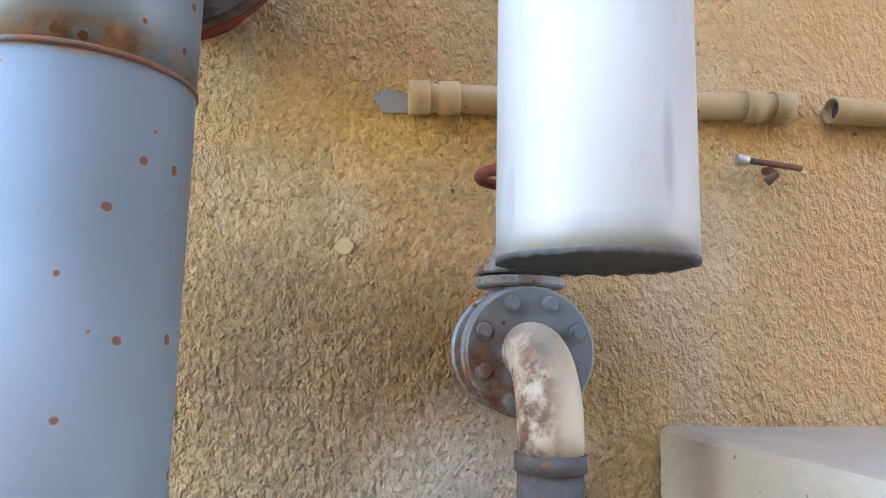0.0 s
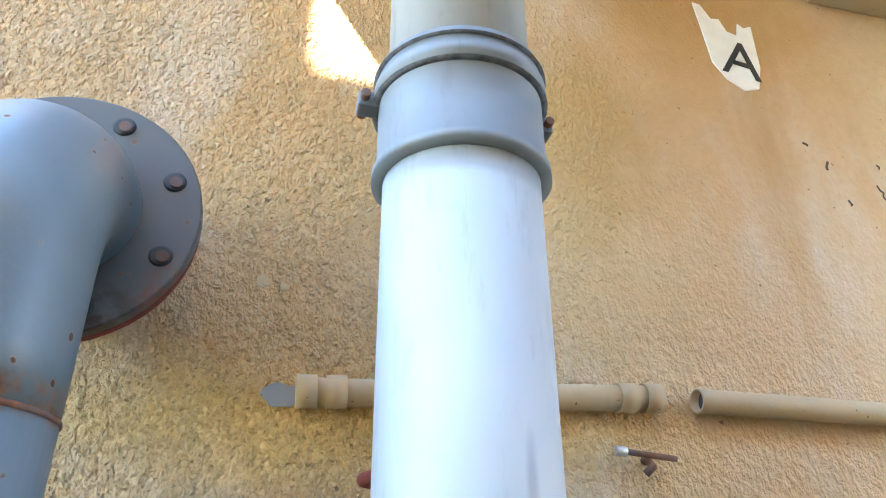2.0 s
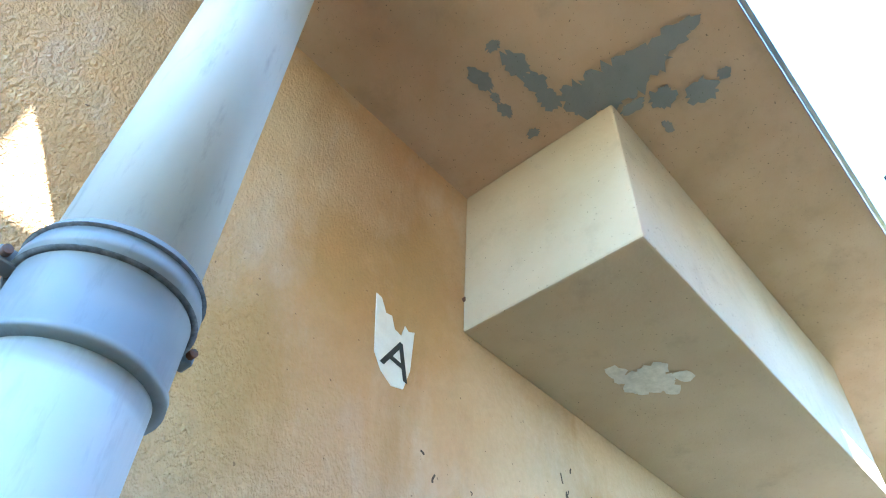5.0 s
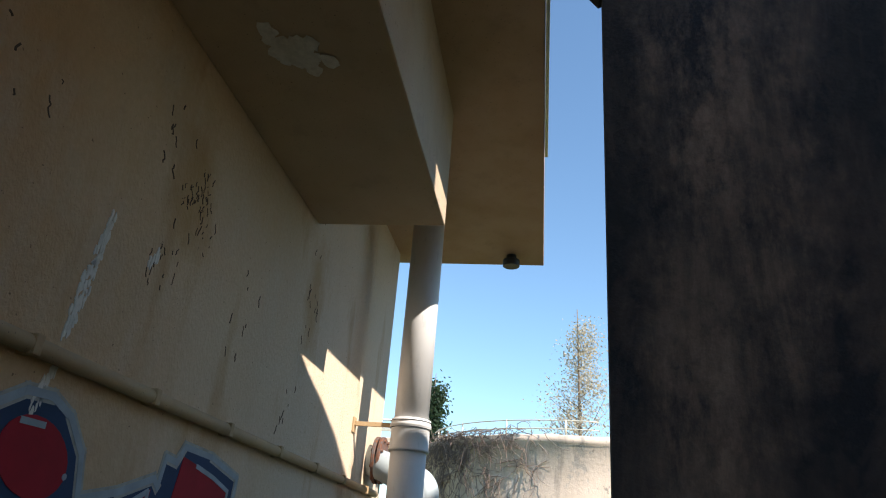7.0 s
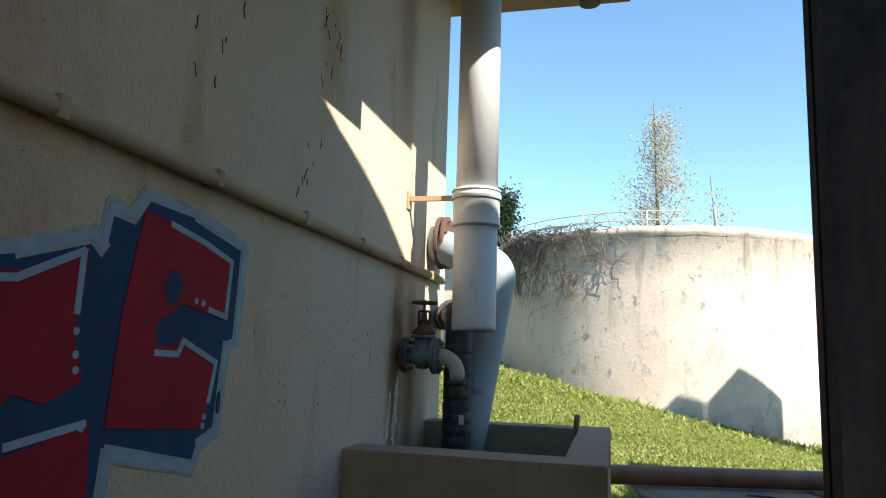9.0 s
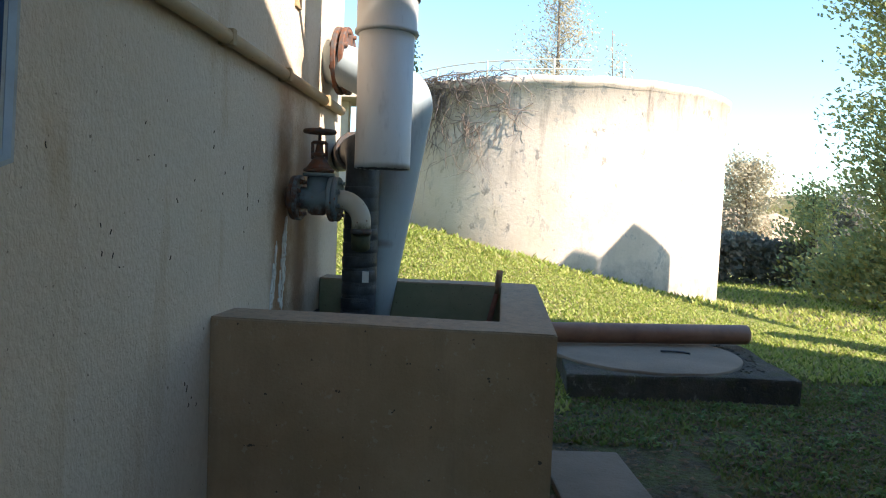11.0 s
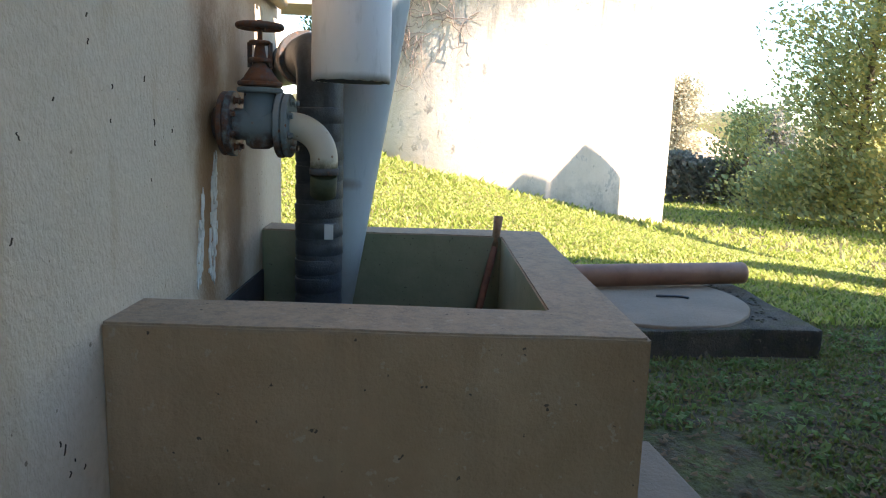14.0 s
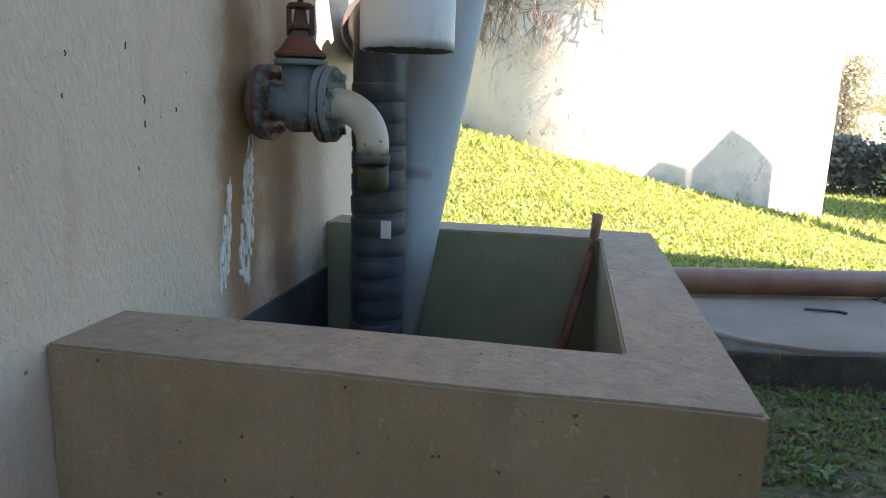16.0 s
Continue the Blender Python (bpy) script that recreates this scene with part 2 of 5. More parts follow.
def mat_leaf(name, cols, rough=0.55):
    m = Mat(name, rough)
    r = m.n.new("ShaderNodeValToRGB")
    els = r.color_ramp.elements
    els[0].color, els[1].color = (*cols[0], 1), (*cols[-1], 1)
    for k, c in enumerate(cols[1:-1]):
        els.new((k + 1) / (len(cols) - 1)).color = (*c, 1)
    m.link(m.island, r.inputs[0])
    m.link(r.outputs[0], m.b.inputs["Base Color"])
    m.b.inputs["Transmission Weight"].default_value = 0.0
    tr = m.n.new("ShaderNodeBsdfTranslucent")
    m.link(r.outputs[0], tr.inputs[0])
    mx = m.n.new("ShaderNodeMixShader")
    mx.inputs[0].default_value = 0.55
    m.link(m.b.outputs[0], mx.inputs[1])
    m.link(tr.outputs[0], mx.inputs[2])
    m.link(mx.outputs[0], m.n["Material Output"].inputs[0])
    return m.done()


def mat_trough():
    m = Mat("trough_render", 0.92)
    base = m.mix(m.ramp(m.noise(1.8, 6, 0.65), 0.38, 0.64), (0.38, 0.245, 0.148), (0.29, 0.18, 0.10))
    run = m.math("MULTIPLY", m.ramp(m.noise(5, 5, 0.7, (1, 1, 0.15)), 0.52, 0.7), 0.4)
    base = m.mix(run, base, (0.19, 0.125, 0.075))
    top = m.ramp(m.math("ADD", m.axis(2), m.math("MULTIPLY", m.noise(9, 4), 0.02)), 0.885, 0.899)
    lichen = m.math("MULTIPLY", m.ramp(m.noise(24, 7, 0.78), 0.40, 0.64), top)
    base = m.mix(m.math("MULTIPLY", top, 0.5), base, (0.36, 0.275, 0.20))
    base = m.mix(m.math("MULTIPLY", lichen, 0.6), base, (0.15, 0.13, 0.105))
    chips = m.math("MULTIPLY", m.ramp(m.noise(30, 3, 0.6), 0.64, 0.70), 0.3)
    base = m.mix(chips, base, (0.46, 0.40, 0.32))
    pits = m.ramp(m.noise(34, 2, 0.5), 0.725, 0.75)
    base = m.mix(m.math("MULTIPLY", pits, 0.85), base, (0.04, 0.03, 0.022))
    m.color(base).bump(m.noise(70, 5, 0.65), 0.8, 0.006).bump(m.noise(18, 4), 0.35, 0.01).bump(pits, -0.5, 0.006)
    return m.done()


def mat_slab():
    m = Mat("dark_concrete", 0.95)
    base = m.mix(m.ramp(m.noise(3, 6, 0.7), 0.38, 0.62), (0.12, 0.10, 0.075), (0.055, 0.05, 0.04))
    base = m.mix(m.math("MULTIPLY", m.ramp(m.noise(7, 6, 0.75), 0.52, 0.62), 0.7), base, (0.075, 0.08, 0.03))
    base = m.mix(m.math("MULTIPLY", m.ramp(m.noise(16, 5, 0.7), 0.6, 0.68), 0.8), base, (0.24, 0.21, 0.16))
    m.color(base).bump(m.noise(14, 7, 0.75), 1.0, 0.05)
    return m.done()


STUCCO = mat_stucco()
SOFFIT = mat_plaster("soffit_paint", (0.50, 0.36, 0.26), (0.42, 0.28, 0.175))
BOXPAINT = mat_plaster("beam_paint", (0.49, 0.39, 0.28), (0.43, 0.325, 0.215))
CEMENT = mat_plaster("bare_cement", (0.23, 0.24, 0.25), (0.18, 0.19, 0.205))
TROUGH = mat_trough()
PLINTH = mat_plaster("plinth_render", (0.34, 0.285, 0.225), (0.25, 0.20, 0.155), 0.9, 0.8)
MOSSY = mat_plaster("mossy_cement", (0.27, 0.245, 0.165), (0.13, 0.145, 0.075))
SLAB = mat_plaster("weathered_concrete", (0.25, 0.19, 0.14), (0.17, 0.13, 0.095), 0.95, 0.7)
SLABEDGE = mat_slab()
SLABPALE = mat_plaster("pale_concrete", (0.58, 0.50, 0.40), (0.48, 0.40, 0.30))
DARK = mat_dark_wall()
TANK = mat_concrete_tank()
BLUE = mat_painted_steel("blue_grey_paint", (0.13, 0.172, 0.195), 1.0, 0.45, [((-0.26, 0.74, 1.80), (0.16, 0.3, 0.03), (0.26, 0.13, 0.06)), ((-0.30, 0.72, 1.785), (0.5, 0.5, 0.016), (0.26, 0.13, 0.06))])
VALVEPAINT = mat_painted_steel("valve_paint", (0.17, 0.205, 0.23), 1.0, 0.5, [((0.25, 1.14, 1.37), (0.19, 0.6, 0.16), (0.17, 0.075, 0.04)), ((0.30, 1.14, 1.60), (0.12, 0.4, 0.05), (0.17, 0.08, 0.05))])
VALVE2PAINT = mat_painted_steel("old_valve_paint", (0.135, 0.175, 0.195), 1.0, 0.55, [((5.74, 1.27, 1.33), (0.5, 0.06, 0.3), (0.11, 0.05, 0.035)), ((5.74, 1.08, 1.26), (0.3, 0.12, 0.11), (0.14, 0.075, 0.045)), ((5.74, 1.16, 1.28), (0.3, 0.2, 0.06), (0.12, 0.06, 0.04))])
RUST = mat_rusty()
REDRUST = mat_rusty("red_oxide", (0.22, 0.035, 0.03), (0.13, 0.04, 0.035))
FLANGE = mat_rusty("dark_flange", (0.075, 0.06, 0.055), (0.085, 0.09, 0.10))
FLANGEPAINT = mat_painted_steel("grey_flange_paint", (0.085, 0.09, 0.095), 0.6, 0.5, [((-0.26, 1.08, 1.99), (0.22, 0.3, 0.09), (0.06, 0.03, 0.025)), ((-0.10, 1.08, 2.06), (0.05, 0.3, 0.09), (0.20, 0.05, 0.03))])
CREAM = mat_painted_steel("cream_pipe_paint", (0.50, 0.45, 0.36), 0.8, 0.5, [((0.30, 0.99, 1.36), (0.05, 0.4, 0.22), (0.20, 0.10, 0.06)), ((5.74, 0.93, 1.22), (0.08, 0.1, 0.04), (0.10, 0.11, 0.04))])
WRAP = mat_simple("black_tape", (0.045, 0.055, 0.068), 0.5, 0, 0.5, 30, 0.6)
MOSSPIPE = mat_simple("mossy_green_pipe", (0.075, 0.085, 0.045), 0.7, 0, 0.5, 25, 0.4)
PVC = mat_pvc("white_pvc", (0.37, 0.385, 0.385), [((0.38, 0.80, 1.585), (0.4, 0.4, 0.05), (0.20, 0.20, 0.195)), ((0.38, 0.74, 2.19), (0.25, 0.2, 0.02), (0.24, 0.24, 0.24)), ((0.43, 0.74, 1.70), (0.012, 0.1, 0.08), (0.2, 0.2, 0.2))])
PVCGREY = mat_pvc("grey_pvc", (0.16, 0.175, 0.19))
PVC2 = mat_pvc("pale_grey_pvc", (0.60, 0.60, 0.60), [((5.72, 0.75, 1.53), (0.12, 0.2, 0.03), (0.20, 0.18, 0.15))])
SLANT = mat_pvc("pale_blue_pipe", (0.36, 0.42, 0.45), [((6.22, 0.95, 1.12), (0.05, 0.1, 0.03), (0.16, 0.11, 0.07)), ((6.3, 1.0, 0.7), (0.2, 0.2, 0.2), (0.25, 0.27, 0.26))])
CUT = mat_simple("sawn_edge", (0.10, 0.105, 0.12), 0.9, 0, 0.6, 60)
# Near-black; on pipe ends and bolt holes it puts their inner shade into colour.
INSIDE = mat_simple("bore_black", (0.05, 0.05, 0.055), 0.8)
RAILPAINT = mat_plaster("painted_conduit", (0.42, 0.30, 0.17), (0.34, 0.23, 0.125), 0.8)
ZINC = mat_simple("zinc_strip", (0.55, 0.55, 0.56), 0.35, 0.8, 0.3, 6)
PAPER = mat_simple("white_paper", (0.78, 0.77, 0.75), 0.7, 0, 0.1, 30)
INK = mat_simple("black_ink", (0.02, 0.02, 0.022), 0.6)
SPRAYBLUE = mat_simple("navy_spray_paint", (0.015, 0.05, 0.125), 0.9, 0, 0.35, 3.5)
SPRAYRED = mat_simple("crimson_spray_paint", (0.36, 0.004, 0.02), 0.9, 0, 0.35, 4)
SPRAYWHITE = mat_simple("pale_spray_paint", (0.34, 0.40, 0.46), 0.9, 0, 0.25, 9)
OVERSPRAY = mat_simple("thin_overspray", (0.40, 0.40, 0.37), 0.9, 0, 0.3, 20)
SPRAYTEAL = mat_simple("teal_spray_paint", (0.01, 0.15, 0.20), 0.55, 0, 0.35, 4)
CHALK = mat_simple("lime_drip", (0.72, 0.70, 0.66), 0.9, 0, 0.25, 30)
CRACK = mat_simple("dark_crack", (0.09, 0.06, 0.04), 0.95)
ORANGE = mat_simple("faded_orange_pvc", (0.30, 0.155, 0.10), 0.5, 0, 0.35, 6)
WOOD = mat_simple("weathered_stick", (0.30, 0.17, 0.10), 0.8, 0, 0.5, 40)
REDWOOD = mat_simple("red_stick", (0.22, 0.085, 0.055), 0.7, 0, 0.4, 20)
GROUND = mat_ground()
DRUM = mat_painted_steel("mossy_drum", (0.13, 0.11, 0.07), 0.5, 0.8)
BARK = mat_simple("bark", (0.20, 0.16, 0.12), 0.9, 0, 0.5, 8, 0.6)
TWIG = mat_simple("dry_vine", (0.22, 0.16, 0.13), 0.9, 0, 0.4, 5)
FENCE = mat_simple("galvanised_tube", (0.62, 0.60, 0.50), 0.5, 0.3)
ROCK = mat_plaster("sandy_rock", (0.50, 0.36, 0.25), (0.34, 0.24, 0.18))
GRASS = mat_leaf("grass_blades", [(0.13, 0.19, 0.03), (0.33, 0.40, 0.07), (0.50, 0.48, 0.15), (0.24, 0.33, 0.05), (0.42, 0.36, 0.17), (0.34, 0.42, 0.08)])
# Darker twin of the lawn greens, with the shade put into the colour.
SHADEGRASS = mat_leaf("shade_toned_turf", [(0.10, 0.14, 0.03), (0.17, 0.22, 0.05), (0.22, 0.16, 0.08), (0.13, 0.18, 0.04)])
LEAFGREEN = mat_leaf("poplar_leaves", [(0.24, 0.31, 0.15), (0.38, 0.42, 0.18), (0.52, 0.45, 0.16), (0.28, 0.34, 0.20)])
LEAFGOLD = mat_leaf("yellowing_leaves", [(0.60, 0.47, 0.14), (0.46, 0.39, 0.14), (0.66, 0.53, 0.18), (0.36, 0.36, 0.13)])
LEAFPALE = mat_leaf("sparse_leaves", [(0.46, 0.40, 0.28), (0.56, 0.50, 0.38), (0.36, 0.33, 0.22)])
NEEDLE = mat_leaf("conifer_needles", [(0.03, 0.06, 0.03), (0.05, 0.09, 0.045)])
# Greyed, lightened tones put the distance haze into the leaf colour.
HEDGE = mat_leaf("hedge_leaves", [(0.16, 0.18, 0.15), (0.22, 0.23, 0.19), (0.30, 0.25, 0.20)])
WEED = mat_leaf("weed_leaves", [(0.09, 0.16, 0.04), (0.15, 0.23, 0.06), (0.20, 0.26, 0.09)])
DEADLEAF = mat_leaf("dead_leaves", [(0.16, 0.09, 0.04), (0.24, 0.15, 0.07), (0.10, 0.06, 0.03)])
ROOF = mat_simple("roof_edge", (0.035, 0.035, 0.04), 0.9, 0, 0.4, 4)


# ---- mesh helpers ----
def empty(name, at=(0, 0, 0)):
    ob = new(name)
    ob.location = at
    ob.empty_display_size = 0.1
    return ob


def part(name, bm, material, parent=None, label=""):
    """Links a bmesh, in world metres, as one mesh object under a thing or part."""
    me = bpy.data.meshes.new(name)
    bmesh.ops.recalc_face_normals(bm, faces=bm.faces)
    bm.to_mesh(me)
    bm.free()
    mats = material if isinstance(material, (list, tuple)) else [material]
    for mm in mats:
        me.materials.append(mm)
    ob = new(name, me)
    if parent is not None:
        ob.parent = parent
        base = parent
        off = Vector((0, 0, 0))
        while base is not None:
            off += base.location
            base = base.parent
        me.transform(Matrix.Translation(-off))
    if label:
        tagged(ob, label)
    return ob


def box(x0, x1, y0, y1, z0, z1, bevel=0.0, bm=None, segs=2):
    bm = bm or bmesh.new()
    out = bmesh.ops.create_cube(bm, size=1, matrix=Matrix.LocRotScale(((x0 + x1) / 2, (y0 + y1) / 2, (z0 + z1) / 2), None, (x1 - x0, y1 - y0, z1 - z0)))
    if bevel:
        eds = list({e for v in out["verts"] for e in v.link_edges})
        bmesh.ops.bevel(bm, geom=eds, offset=bevel, segments=segs, affect="EDGES", profile=0.6)
    return bm


def tube(pts, radii, n=24, bm=None, caps=True, smooth=True):
    """A round tube swept along points, with one radius for each or for all."""
    bm = bm or bmesh.new()
    pts = [Vector(p) for p in pts]
    if isinstance(radii, (int, float)):
        radii = [radii] * len(pts)
    tang = []
    for k in range(len(pts)):
        a, b = pts[max(k - 1, 0)], pts[min(k + 1, len(pts) - 1)]
        if (b - a).length < 1e-7:
            b = pts[min(k + 2, len(pts) - 1)]
            a = pts[max(k - 2, 0)]
        tang.append((b - a).normalized())
    u = tang[0].orthogonal().normalized()
    rings = []
    for p, t, r in zip(pts, tang, radii):
        u = (u - t * u.dot(t)).normalized()
        v = t.cross(u)
        rings.append([bm.verts.new(p + r * (math.cos(a) * u + math.sin(a) * v)) for a in (2 * math.pi * k / n for k in range(n))])
    for A, B in zip(rings, rings[1:]):
        for k in range(n):
            f = bm.faces.new((A[k], A[(k + 1) % n], B[(k + 1) % n], B[k]))
            f.smooth = smooth
    if caps:
        bm.faces.new(rings[0])
        bm.faces.new(rings[-1])
    return bm


def disc(c, axis, r, thick, n=32, bm=None, chamfer=0.004):
    """A thick round plate with worn edges, centred on c."""
    a = Vector(axis).normalized()
    c = Vector(c)
    h = thick / 2
    return tube([c - a * h, c - a * (h - chamfer), c + a * (h - chamfer), c + a * h], [r - chamfer, r, r, r - chamfer], n, bm, smooth=False)


def pipe_wall(p0, p1, r, wall=0.008, n=40, bm=None, rough_end=0.0):
    """An open hollow pipe from p0 to p1; rough_end roughens the rim at p0."""
    bm = bm or bmesh.new()
    p0, p1 = Vector(p0), Vector(p1)
    t = (p1 - p0).normalized()
    u = t.orthogonal().normalized()
    v = t.cross(u)
    rng = random.Random(5)
    lead = min(0.03, 0.9 * (p1 - p0).length)
    rows = []
    for p, rr, j in ((p0, r - wall, rough_end), (p0, r, rough_end), (p0 + t * lead, r, 0), (p1, r, 0), (p1, r - wall, 0), (p0 + t * lead, r - wall, 0)):
        rows.append([bm.verts.new(p + rr * (math.cos(a) * u + math.sin(a) * v) + t * (rng.random() * j)) for a in (2 * math.pi * k / n for k in range(n))])
    rows.append(rows[0])
    for A, B in zip(rows, rows[1:]):
        for k in range(n):
            f = bm.faces.new((A[k], A[(k + 1) % n], B[(k + 1) % n], B[k]))
            f.smooth = True
    return bm


def arc(c, r, a0, a1, ux, uz, n=12):
    """Points of an arc round c in the plane of ux and uz, in degrees."""
    return [Vector(c) + r * (math.cos(radians(a)) * Vector(ux) + math.sin(radians(a)) * Vector(uz)) for a in (a0 + (a1 - a0) * k / n for k in range(n + 1))]


def plate(outline, y, thick=0.003, bm=None):
    """A flat shape in x and z on a wall whose face is at y, standing proud of it."""
    bm = bm or bmesh.new()
    back = [bm.verts.new((x, y, z)) for x, z in outline]
    front = [bm.verts.new((x, y - thick, z)) for x, z in outline]
    bm.faces.new(front)
    n = len(outline)
    for k in range(n):
        bm.faces.new((back[k], back[(k + 1) % n], front[(k + 1) % n], front[k]))
    return bm


def ragged(cx, cz, rx, rz, n=16, seed=0, jag=0.35):
    rng = random.Random(seed)
    return [(cx + rx * math.cos(a) * (1 - jag * rng.random()), cz + rz * math.sin(a) * (1 - jag * rng.random())) for a in (2 * math.pi * k / n for k in range(n))]


def stroke(pts, w, y, thick, bm=None, ends=False):
    """A painted or cracked line on a wall, as short quads with wandering width."""
    bm = bm or bmesh.new()
    for k, ((x0, z0), (x1, z1)) in enumerate(zip(pts, pts[1:])):
        d = Vector((x1 - x0, z1 - z0))
        if d.length < 1e-6:
            continue
        ex = d.normalized() * w * 0.32 if ends else Vector((0, 0))
        x0, z0, x1, z1 = x0 - ex.x, z0 - ex.y, x1 + ex.x, z1 + ex.y
        nrm = Vector((-d.y, d.x)).normalized() * w / 2
        plate([(x0 + nrm.x, z0 + nrm.y), (x1 + nrm.x, z1 + nrm.y), (x1 - nrm.x, z1 - nrm.y), (x0 - nrm.x, z0 - nrm.y)], y, thick + (0.0004 * (k % 3) if ends else 0), bm)
    return bm


SOF = 4.325        # underside of the eave
XEND = 6.82        # far corner of the wall

# ---- the pump house: wall, eave, beam ----
def structure(name, bm, mat, label, category):
    return tagged(part(name, bm, mat), label, category, kind="structure")


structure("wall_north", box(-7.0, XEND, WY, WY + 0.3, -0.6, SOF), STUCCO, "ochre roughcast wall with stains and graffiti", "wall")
structure("wall_east", box(XEND - 0.3, XEND, WY + 0.3, 7.0, -0.6, SOF), STUCCO, "ochre roughcast end wall of the pump house", "wall")
structure("wall_back", box(-7.0, XEND, 7.0, 7.3, -0.6, SOF), STUCCO, "plain ochre back wall", "wall")
structure("ceiling", box(-0.65, 7.05, -0.165, 7.5, SOF, SOF + 0.16, 0.006), SOFFIT, "overhanging concrete eave slab with peeling paint", "eave")
structure("beam", box(1.8, 4.31, 0.465, WY, 3.458, SOF, 0.011), BOXPAINT, "boxed beam below the eave, cream painted", "beam")
structure("trim", box(-0.6, 4.85, -0.192, -0.168, SOF - 0.02, SOF + 0.17, 0.004), ZINC, "thin grey metal flashing along the eave", "flashing")
structure("wall_west", box(-7.3, -7.0, 1.62, 7.3, -0.6, SOF), STUCCO, "plain rendered wall closing the yard", "wall")

# flaked patches under the eave
fl = bmesh.new()
for cx, cy, rx, ry, sd in ((1.24, 0.685, 0.03, 0.045, 1), (1.33, 0.825, 0.10, 0.05, 2), (1.44, 0.835, 0.04, 0.025, 3), (1.515, 0.845, 0.06, 0.035, 4), (1.37, 0.666, 0.105, 0.06, 5),
                           (1.49, 0.656, 0.08, 0.06, 6), (1.60, 0.66, 0.08, 0.06, 7), (1.69, 0.56, 0.13, 0.09, 8), (1.72, 0.46, 0.15, 0.10, 9), (1.73, 0.36, 0.15, 0.12, 10),
                           (1.72, 0.24, 0.11, 0.12, 11), (1.69, 0.12, 0.07, 0.12, 12), (1.68, 0.03, 0.04, 0.07, 13), (1.915, 0.278, 0.075, 0.07, 14), (2.0, 0.135, 0.09, 0.085, 15),
                           (2.063, 0.336, 0.05, 0.025, 16), (1.696, 0.822, 0.03, 0.045, 17), (1.977, 0.02, 0.035, 0.04, 18), (1.87, 0.40, 0.04, 0.07, 19)):
    vs = [fl.verts.new((x, y, SOF - 0.003 - 0.0004 * sd)) for x, y in ragged(cx, cy, rx, ry, 30, sd, 0.45)]
    fl.faces.new(vs)
tagged(part("flaked_paint", fl, CEMENT), "flaked patches of bare grey cement under the eave", "peeling paint", kind="structure")

# ---- neighbouring buildings, and unseen blocks added to shade the scene ----
gate = empty("gabled_outbuilding", (3.1, -3.0, 0))


def prism(prof, x0, x1):
    """A solid with the outline prof in y and z, from x0 to x1."""
    bm = bmesh.new()
    for x in (x0, x1):
        bm.faces.new([bm.verts.new((x, y, z)) for y, z in prof])
    vs = list(bm.verts)
    n = len(prof)
    for k in range(n):
        bm.faces.new((vs[k], vs[(k + 1) % n], vs[n + (k + 1) % n], vs[n + k]))
    return bm


part("wall", prism([(-0.432, -0.3), (-0.432, 3.94), (-3.2, 5.70), (-5.95, 3.94), (-5.95, -0.3)], 2.80, 2.87), DARK, gate, "render darkened for its shaded face")
part("roof", prism([(-0.42, 3.945), (-0.28, 4.13), (-3.2, 5.93), (-6.1, 4.13), (-5.96, 3.945), (-3.2, 5.71)], 2.78, 2.90), ROOF, gate)
# Thin hidden screen; its outline casts the slanting edge of the wall's sun patch.
part("rear_shade_screen", prism([(-0.5, -0.3), (-0.5, 4.45), (-0.77, 4.66), (-1.3, 5.10), (-1.94, 5.60), (-2.76, 6.16), (-3.3, 6.40), (-5.95, 4.3), (-5.95, -0.3)], 3.15, 3.2), DARK, gate)
tagged(gate, "narrow gabled outbuilding with shade-darkened render", "building")

# Added out of view: blocks sized so their edges bound the sun patches.
yard = empty("yard_shade_blocks", (-3, -3.2, 0))
part("wall", box(-5.5, -2.755, -3.1, -3.0, -0.6, 8.4), STUCCO, yard)
part("low_shade_block", box(-2.755, 1.5, -3.1, -3.0, -0.6, 7.27), STUCCO, yard)
part("link_shade_block", box(1.5, 2.6, -3.1, -3.0, -0.6, 6.3), STUCCO, yard)
tagged(yard, "unseen rendered blocks added to shade the wall", "building")

# Unseen block, added to keep the sun off the trough and near ground.
hall = empty("hall_shade_block", (4, -8, 0))
part("wall", box(0.6, 6.7, -8.0, -6.0, -0.6, 5.85), STUCCO, hall)
part("roof", box(0.5, 6.8, -8.1, -5.95, 5.85, 6.05), ROOF, hall)
part("upper_shade_block", box(0.6, 3.5, -8.0, -6.0, 6.05, 8.85), STUCCO, hall)
tagged(hall, "unseen flat-topped block added to shade ground and trough", "building")

house = empty("gabled_house", (13, -10, 0))
side, deep = Vector((0.838, -0.545, 0)), Vector((-0.545, -0.838, 0))


def house_block(outline):
    bm = bmesh.new()
    for d in (0.0, 2.0):
        bm.faces.new([bm.verts.new(Vector((13.32, -9.0, z)) + side * u + deep * d) for u, z in outline])
    vs = list(bm.verts)
    n = len(outline)
    for k in range(n):
        bm.faces.new((vs[k], vs[(k + 1) % n], vs[n + (k + 1) % n], vs[n + k]))
    return bm


part("wall", house_block([(0.9, -1), (0.9, 6.7), (0, 7.82), (-0.55, 7.45), (-0.55, -1)]), STUCCO, house)
part("side_wing", house_block([(-0.56, -1), (-0.56, 7.5), (-0.91, 8.0), (-1.2, 7.8), (-1.3, -1)]), STUCCO, house)
tagged(house, "small gabled house with a side wing", "house")


# ---- ground ----
def sstep(a, b, v):
    k = min(max((v - a) / (b - a), 0.0), 1.0)
    return k * k * (3 - 2 * k)


